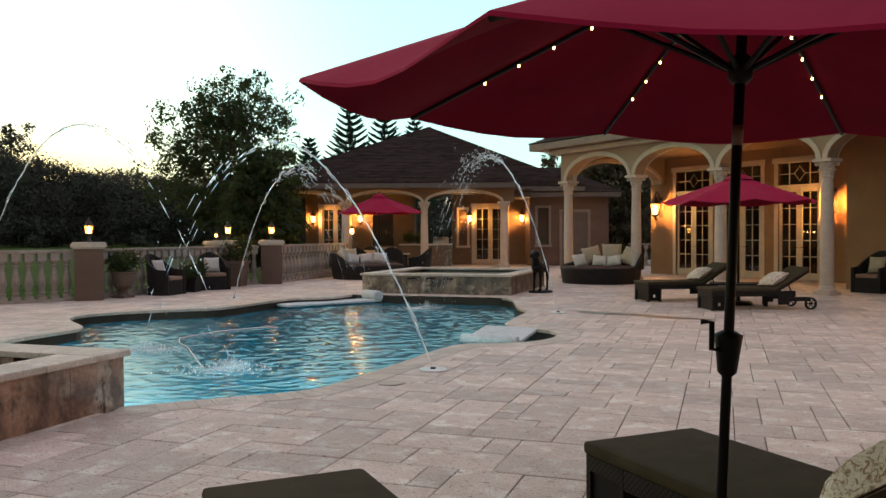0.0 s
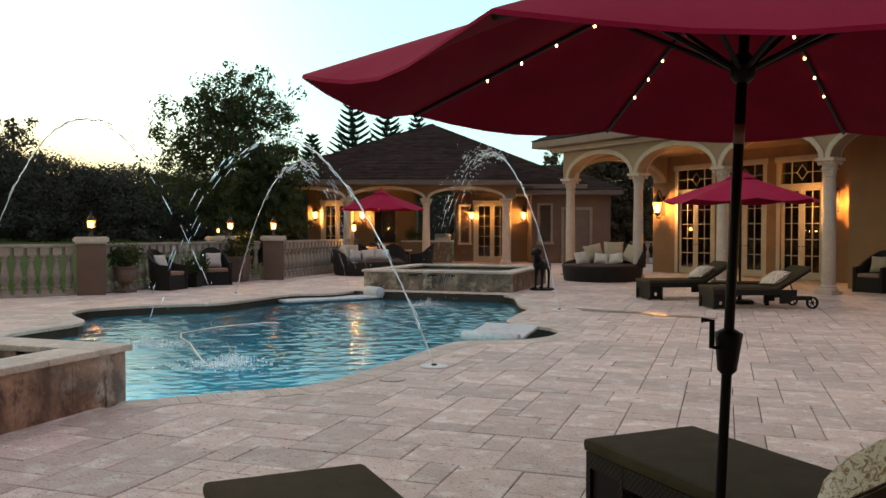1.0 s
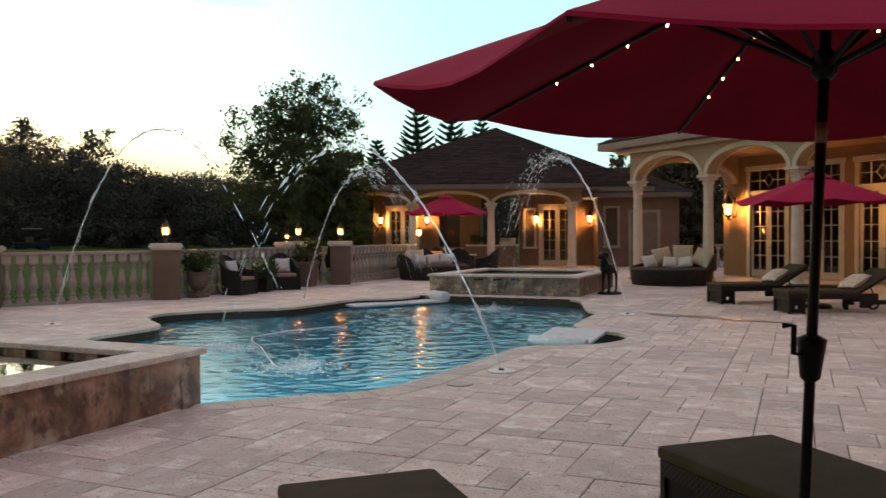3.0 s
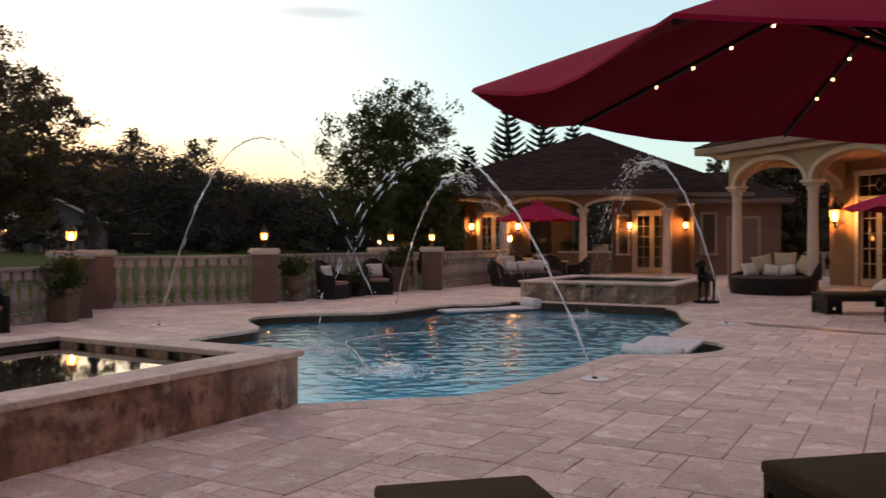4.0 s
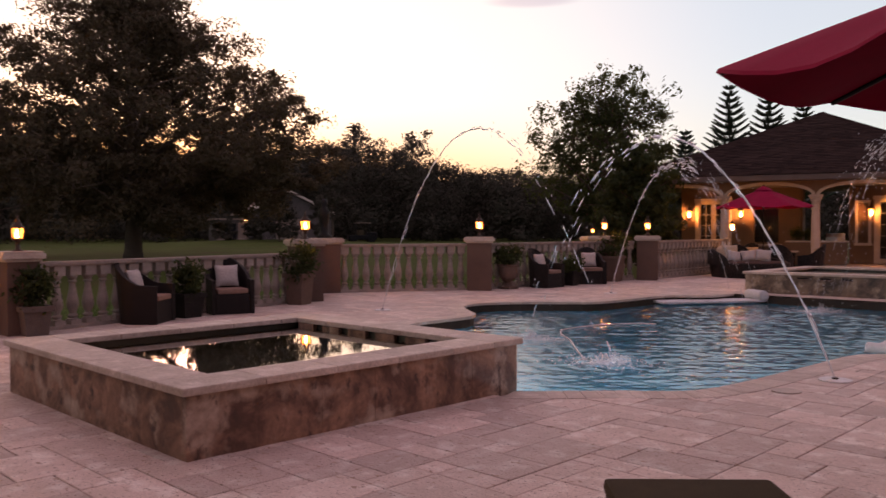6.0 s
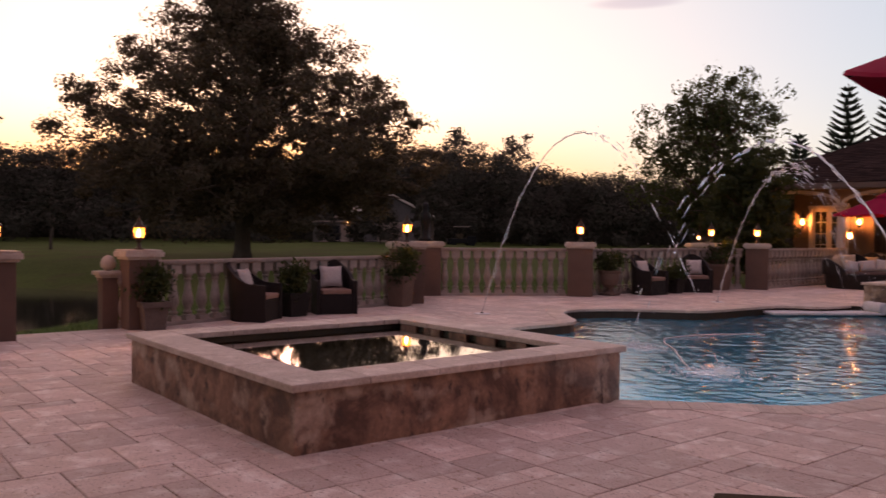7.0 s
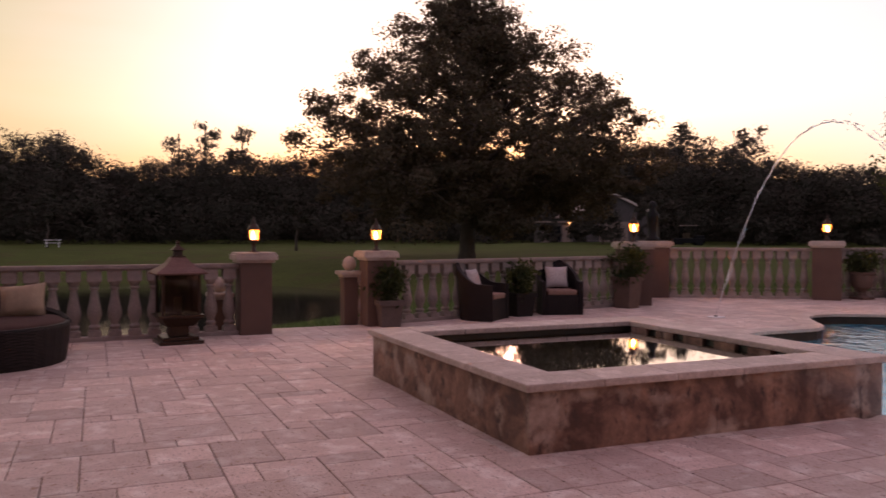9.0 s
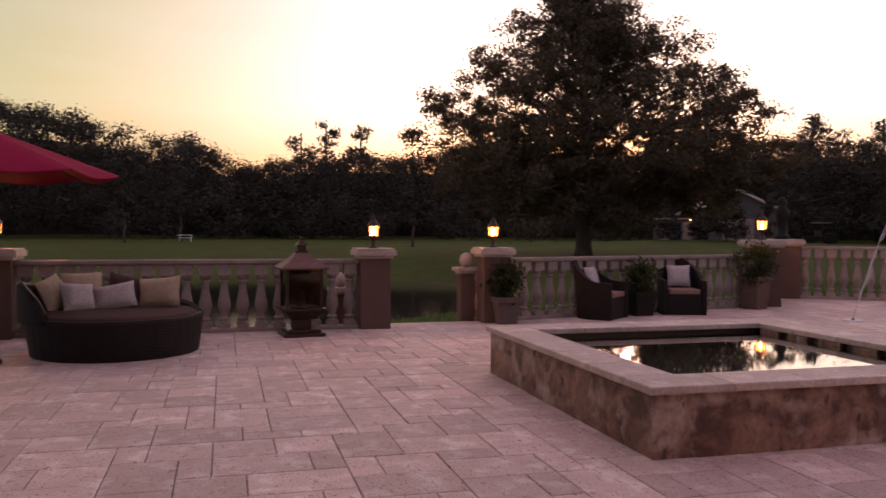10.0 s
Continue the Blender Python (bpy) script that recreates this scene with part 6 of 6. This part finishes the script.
for x in (-4.95, 4.95):
    part("fascia", Geo().prism([(0, 5.66), (x, 3.28), (x, 3.54), (0, 5.94)], 0.3, 0.36, pose(0, 0, 0, 90, 0, 0)), COPING, shed, "pale verge board")
part("roller_door", Geo().box(-1.6, -0.06, 0, 1.6, -0.01, 2.8), FASCIA, shed)
lane = Geo()
for k in range(13):
    a = radians(51.5 + 0.72 * k)
    for d in (80.2, 82.6):
        d += 1.5 * math.sin(k * 0.5)
        x, y = -d * math.sin(a), d * math.cos(a)
        lane.v.append(Vector((x, y, ground_z(x, y) + 0.1)))
lane.f = [(2 * k, 2 * k + 2, 2 * k + 3, 2 * k + 1) for k in range(12)]
tagged(part("path", lane, COPING), "pale gravel path curving past the barn", "path", kind="structure")
ux, uy = -80 * math.sin(radians(50.4)), 80 * math.cos(radians(50.4))
cart = thing("utility_cart", pose(ux, uy, 0.25, 0, 0, 60), "dark utility cart with a canopy parked on the lawn", "cart")
part("body", Geo().box(-1.4, -0.65, 0.35, 1.4, 0.65, 0.8).box(0.5, -0.65, 0.8, 1.4, 0.65, 1.05), BLACK, cart, bevel=0.05)
part("canopy", Geo().box(-0.7, -0.65, 1.95, 0.8, 0.65, 2.02), FASCIA, cart, bevel=0.02)
for x, y in ((-0.65, -0.6), (0.7, -0.6), (-0.65, 0.6), (0.7, 0.6)):
    part("post", Geo().tube([(x, y, 0.8), (x, y, 1.95)], 0.03, 6), BLACK, cart)
part("seat", Geo().box(-0.4, -0.55, 0.8, 0.1, 0.55, 1.3), CUSHION, cart, bevel=0.04)
for x, y in ((-0.9, -0.72), (0.9, -0.72), (-0.9, 0.52), (0.9, 0.52)):
    part("wheel", Geo().lathe([(0.12, 0), (0.34, 0.0), (0.34, 0.2), (0.12, 0.2)], 16, Matrix.Translation((x, y + 0.2, 0.33)) @ pose(0, 0, 0, 90)), BLACK, cart)
bx, by = -72 * math.sin(radians(92.7)), 72 * math.cos(radians(92.7))
bench = thing("picnic_table", pose(bx, by, 0.35, 0, 0, 90) @ Matrix.Scale(0.75, 4), "small white picnic table on the lawn", "table")
part("tabletop", Geo().box(-0.8, -0.4, 0.7, 0.8, 0.4, 0.78), WHITE, bench)
for y in (-0.75, 0.5):
    part("bench_seat", Geo().box(-0.8, y, 0.4, 0.8, y + 0.25, 0.46), WHITE, bench)
for x in (-0.6, 0.6):
    part("leg", Geo().tube([(x, -0.6, 0), (x, 0, 0.7), (x, 0.6, 0)], 0.05, 4), WHITE, bench)

# ---- trees ----
def leaves(g, centre, radius, count, size, rng, flat=0.7):
    """A clump of small leaf blades in a squashed ball."""
    for _ in range(count):
        d = Vector((rng.gauss(0, 1), rng.gauss(0, 1), rng.gauss(0, 1) * flat))
        if d.length > 1.7:
            d *= 1.7 / d.length
        p = centre + d * radius * 0.5
        out = (d.normalized() + Vector((rng.gauss(0, 0.28), rng.gauss(0, 0.28), rng.gauss(0, 0.28) + 0.25))).normalized()
        a = out.cross(Vector((rng.gauss(0, 1), rng.gauss(0, 1), rng.gauss(0, 1)))).normalized()
        b = out.cross(a)
        s = size * rng.uniform(0.6, 1.3)
        k = len(g.v)
        g.v += [p - a * s, p + b * s * 0.45, p + a * s, p - b * s * 0.45]
        g.f.append((k, k + 1, k + 2, k + 3))


def broad_tree(name, x, y, z, height, spread, trunk_h, limbs, per_limb, per, leaf, seed, mat, label, shape, trunk_r=0.5, clump=0.1, group="", shift=(0.0, 0.0), thin=0.65):
    """A trunk with forking limbs; twigs with leaf clumps fill an outline (height share, radius share)."""
    rng = random.Random(seed)
    t = thing(name, pose(x, y, z), label, "tree", group)
    wood, g = Geo(), Geo()
    wood.tube([(0, 0, -0.5), (0.05, 0, 0.3), (0.1, 0, trunk_h * 0.6), (0.0, 0.1, trunk_h), (0.15, -0.1, height * 0.55), (0, 0, height * 0.85)], [trunk_r * 1.5, trunk_r * 1.05, trunk_r * 0.9, trunk_r * 0.85, trunk_r * 0.4, trunk_r * 0.08], 10)
    hs, rs = [q[0] for q in shape], [q[1] for q in shape]
    for c in range(limbs):
        a = 2 * math.pi * c * 0.381966 + rng.uniform(-0.25, 0.25)
        h = hs[0] + (hs[-1] - hs[0]) * ((c + 0.5) / limbs) ** 0.85
        reach = spread * float(np.interp(h, hs, rs)) * rng.uniform(0.78, 0.98)
        tip = Vector((reach * math.cos(a) + shift[0], reach * math.sin(a) + shift[1], height * h + rng.uniform(-0.03, 0.03) * height))
        root = Vector((0, 0, max(trunk_h * 0.8, min(height * 0.6, tip.z - reach * 0.55))))
        mid = root.lerp(tip, 0.5) + Vector((rng.uniform(-0.3, 0.3), rng.uniform(-0.3, 0.3), reach * 0.1))
        wood.tube([root, mid, tip], [trunk_r * 0.36, trunk_r * 0.18, trunk_r * 0.03], 6)
        for k in range(per_limb):
            s = rng.uniform(0.18, 1.02) ** 0.75
            base = root.lerp(mid, s * 2) if s < 0.5 else mid.lerp(tip, s * 2 - 1)
            w = reach * 0.24 * (1.15 - s * 0.4) + 0.2
            p = base + Vector((rng.gauss(0, w * 0.55), rng.gauss(0, w * 0.55), rng.gauss(0, w * 0.4) + w * 0.15))
            if k % 3 == 0:
                wood.tube([base, base.lerp(p, 0.6) + Vector((0, 0, 0.1)), p], [trunk_r * 0.07, trunk_r * 0.05, trunk_r * 0.02], 4)
            leaves(g, p, spread * clump * rng.uniform(0.5, 1.4), int(per * rng.uniform(0.5, 1.5) * (1.15 - thin * h)), leaf, rng, 0.6)
    part("trunk", wood, BARK, t, smooth=True)
    part("crown", g, mat, t)
    return t


def polar(az, dist):
    return -dist * math.sin(radians(az)), dist * math.cos(radians(az))


broad_tree("oak_tree", *polar(65.6, 44), 0.2, 16.9, 10.1, 2.8, 84, 24, 178, 0.105, 4, LEAF_DARK, "large dark spreading live oak on the lawn",
           [(0.1, 0.55), (0.17, 0.9), (0.3, 1.06), (0.4, 1.02), (0.5, 0.88), (0.6, 0.66), (0.68, 0.45), (0.76, 0.3), (0.84, 0.15), (0.92, 0.07), (1.0, 0.03)], 0.42, 0.08, shift=(0.0, 0.15), thin=1.22)
broad_tree("young_tree", *polar(34.0, 36), -0.1, 8.4, 4.0, 2.2, 46, 12, 50, 0.095, 19, LEAF, "airy broadleaf tree behind the terrace balustrade",
           [(0.24, 0.55), (0.42, 0.9), (0.6, 0.95), (0.75, 0.78), (0.9, 0.48), (1.0, 0.2)], 0.2, 0.13, shift=(0.42, 0.28))
for az, dist, hh in ((77.4, 58, 4.4), (96.5, 75, 5.0), (93.0, 78, 5.4), (52.5, 60, 4.8)):
    broad_tree("sapling", *polar(az, dist), 0.35, hh, 1.3, 1.3, 9, 5, 45, 0.12, int(az), WOODS, "slender young tree on the lawn", [(0.4, 0.7), (0.6, 1.0), (1.0, 0.3)], 0.09, 0.3, "young lawn trees")


for az, dist, hh, wide in ((59.7, 77, 2.0, 1.0), (57.75, 77, 2.3, 1.1), (53.5, 76, 4.4, 0.8)):
    broad_tree("lawn_shrub", *polar(az, dist), 0.5, hh, wide, 0.3, 12, 6, 60, 0.12, int(az * 10), WOODS, "dark clipped shrub beside the far barn", [(0.1, 0.8), (0.5, 1.0), (1.0, 0.4)], 0.06, 0.25, "barn shrubs")
broad_tree("lawn_shrub", *polar(56.1, 74), 0.3, 4.6, 2.0, 0.7, 16, 7, 60, 0.13, 57, WOODS, "bushy small tree in front of the far barn", [(0.15, 0.8), (0.5, 1.0), (1.0, 0.35)], 0.09, 0.3)
broad_tree("garden_tree", *polar(31.3, 30), -0.2, 4.9, 1.65, 0.5, 26, 10, 90, 0.1, 23, LEAF, "dense dark shrub tree beside the cabana porch", [(0.08, 0.8), (0.4, 1.0), (0.8, 0.75), (1.0, 0.3)], 0.1, 0.2, "garden trees")
broad_tree("garden_tree", *polar(7.6, 42), -0.1, 6.6, 2.4, 0.6, 24, 10, 100, 0.12, 24, LEAF_DARK, "dense dark garden tree behind the loggia", [(0.06, 0.9), (0.4, 1.0), (0.8, 0.8), (1.0, 0.4)], 0.15, 0.22, "garden trees")
broad_tree("garden_tree", *polar(5.2, 44), -0.1, 7.6, 3.4, 0.8, 22, 10, 90, 0.12, 15, LEAF_DARK, "dense dark garden tree between the house and the cabana", [(0.08, 0.8), (0.4, 1.0), (0.8, 0.7), (1.0, 0.3)], 0.15, 0.2, "garden trees")
broad_tree("garden_tree", *polar(11.0, 62), -0.1, 7.6, 2.4, 2.0, 16, 8, 90, 0.16, 16, LEAF_DARK, "dark garden tree behind the cabana wing", [(0.3, 0.7), (0.6, 1.0), (1.0, 0.4)], 0.2, 0.25, "garden trees")


def araucaria(x, y, z, height, seed):
    rng = random.Random(seed)
    t = thing("norfolk_pine", pose(x, y, z), "tall tiered conifer behind the cabana", "tree", "conifers behind the cabana")
    part("trunk", Geo().tube([(0, 0, -0.3), (0, 0, height)], [0.22, 0.03], 8), BARK, t)
    g = Geo()
    tiers = 18
    for k in range(tiers):
        h = height * (0.3 + 0.7 * k / tiers)
        r = (height - h) * 0.31 + 0.3
        n = 6
        off = rng.uniform(0, 1)
        for i in range(n):
            a = 2 * math.pi * (i + off) / n
            d = Vector((math.cos(a), math.sin(a), 0))
            side = Vector((-d.y, d.x, 0))
            bend = lambda s: d * r * s + Vector((0, 0, h + r * (0.35 * s * s + 0.12 * s)))
            g.tube([bend(s / 4) for s in range(5)], [0.06, 0.09, 0.1, 0.09, 0.03], 5)
            for q in range(14):
                s = 0.15 + 0.85 * q / 14
                p = bend(s)
                for e in (-1, 1):
                    k0 = len(g.v)
                    w = 0.26 * r * (1.15 - s) + 0.08
                    tip = p + side * e * w + d * 0.12 * r + Vector((0, 0, 0.1 * w + 0.05))
                    g.v += [p - d * 0.06, tip, p + d * 0.1, p + Vector((0, 0, -0.05))]
                    g.f += [(k0, k0 + 1, k0 + 2), (k0, k0 + 1, k0 + 3)]
    part("crown", g, PINE, t)
    return t


for az, dist, top in ((25.4, 62, 12.0), (23.0, 66, 12.4), (28.2, 58, 8.3), (20.9, 68, 11.4)):
    araucaria(*polar(az, dist), 0, top, int(az * 10))

# far woods: many crowns on a wide arc whose tops follow the skyline (azimuth, elevation)
SKYLINE = [(0, 3.0), (14, 3.2), (22, 4.0), (30, 4.2), (38.8, 4.2), (41.2, 4.5), (43.6, 4.6), (45.6, 5.0), (46.5, 6.3), (47.3, 6.1), (48, 5.5), (49.3, 6.4), (51.4, 6.9), (53, 6.1), (56, 5.5), (77, 5.4), (82, 5.5), (84, 5.3), (86.5, 4.6), (90, 4.8), (91.5, 5.6), (92.8, 6.3), (95.5, 5.8), (97, 6.8), (98.7, 7.4), (103.5, 7.9), (110, 8.3), (130, 8.0)]
rng = random.Random(21)
woods = Geo()
for i in range(430):
    az = 2 + 118 * (i + rng.uniform(0, 1)) / 430
    dist = rng.uniform(98, 140)
    el = float(np.interp(az, [s[0] for s in SKYLINE], [s[1] for s in SKYLINE])) + rng.uniform(-0.6, 0.22)
    top = 1.47 + dist * math.tan(radians(el))
    x, y = polar(az, dist)
    wide = rng.uniform(2.2, 3.8)
    for k in range(11):
        h = rng.uniform(0.12, 1.0)
        r = wide * (0.25 + 0.75 * math.sin(math.pi * min(1, h * 0.8 + 0.1)))
        p = Vector((x + rng.gauss(0, 0.6) * r, y + rng.gauss(0, 0.6) * r, top * h - 0.6))
        leaves(woods, p, 2.0 * rng.uniform(0.7, 1.2), 125, 0.22, rng)
for i in range(150):
    az = 1 + 120 * i / 150
    el = float(np.interp(az, [s[0] for s in SKYLINE], [s[1] for s in SKYLINE])) * 0.72
    x, y = polar(az, 142)
    h = 1.47 + 142 * math.tan(radians(el))
    woods.lathe([(4.2, -1), (4.6, h * 0.4), (4.0, h * 0.7), (2.6, h * 0.92), (0.8, h)], 7, Matrix.Translation((x, y, 0)), rng.uniform(0, 6))
for az, el in ((80.9, 7.1), (83.3, 7.3), (85.0, 6.6), (46.8, 6.8), (50.9, 7.3)):
    x, y = polar(az, 120)
    h = 1.47 + 120 * math.tan(radians(el))
    woods.tube([(x, y, 0), (x, y, h)], [0.3, 0.1], 5)
    for k in range(9):
        leaves(woods, Vector((x + rng.uniform(-1.5, 1.5), y + rng.uniform(-1.5, 1.5), h - rng.uniform(0, 4.5))), 1.3, 60, 0.26, rng, 0.5)
tagged(part("far_woods", woods, WOODS), "dark mixed woods along the far edge of the lawn", "woods", kind="stuff")

# grass blades near the terrace, seen between the balusters and through the gate
blades = Geo()
rng = random.Random(31)
for i in range(26000):
    x, y = rng.uniform(-24, -12.7), rng.uniform(-5, 24)
    if inside(x, y, ring_out):
        continue
    z = ground_z(x, y)
    a = rng.uniform(0, math.pi)
    w, h = rng.uniform(0.01, 0.025), rng.uniform(0.04, 0.12)
    dx, dy = math.cos(a) * w, math.sin(a) * w
    k = len(blades.v)
    blades.v += [Vector((x - dx, y - dy, z - 0.01)), Vector((x + dx, y + dy, z - 0.01)), Vector((x + rng.uniform(-0.05, 0.05), y + rng.uniform(-0.05, 0.05), z + h))]
    blades.f.append((k, k + 1, k + 2))
tagged(part("grass_blades", blades, BLADE), "short green grass blades on the lawn", "grass", kind="stuff")

# ---- the paving slabs ----
near = sorted(slabs, key=lambda s: (X0 + s[0] * CELL + 3.0) ** 2 + (Y0 + s[1] * CELL - 4.0) ** 2)
rest = Geo()
tone = random.Random(77)
for q, (i, j, w, h) in enumerate(near):
    x, y = X0 + i * CELL, Y0 + j * CELL
    if q < 300:
        if (w, h) not in slab_mesh:
            slab_mesh[(w, h)] = slab_geo(w, h).mesh("paving_slab", TRAV)
        part("paving_slab", slab_mesh[(w, h)], None, deck, at=Matrix.Translation((x, y, tone.uniform(-0.002, 0.002))))
    else:
        slab_geo(w, h, tone.uniform(-0.002, 0.002), x, y, rest)
part("paving_slabs", rest, TRAV_FAR, deck)["kind"] = "stuff"
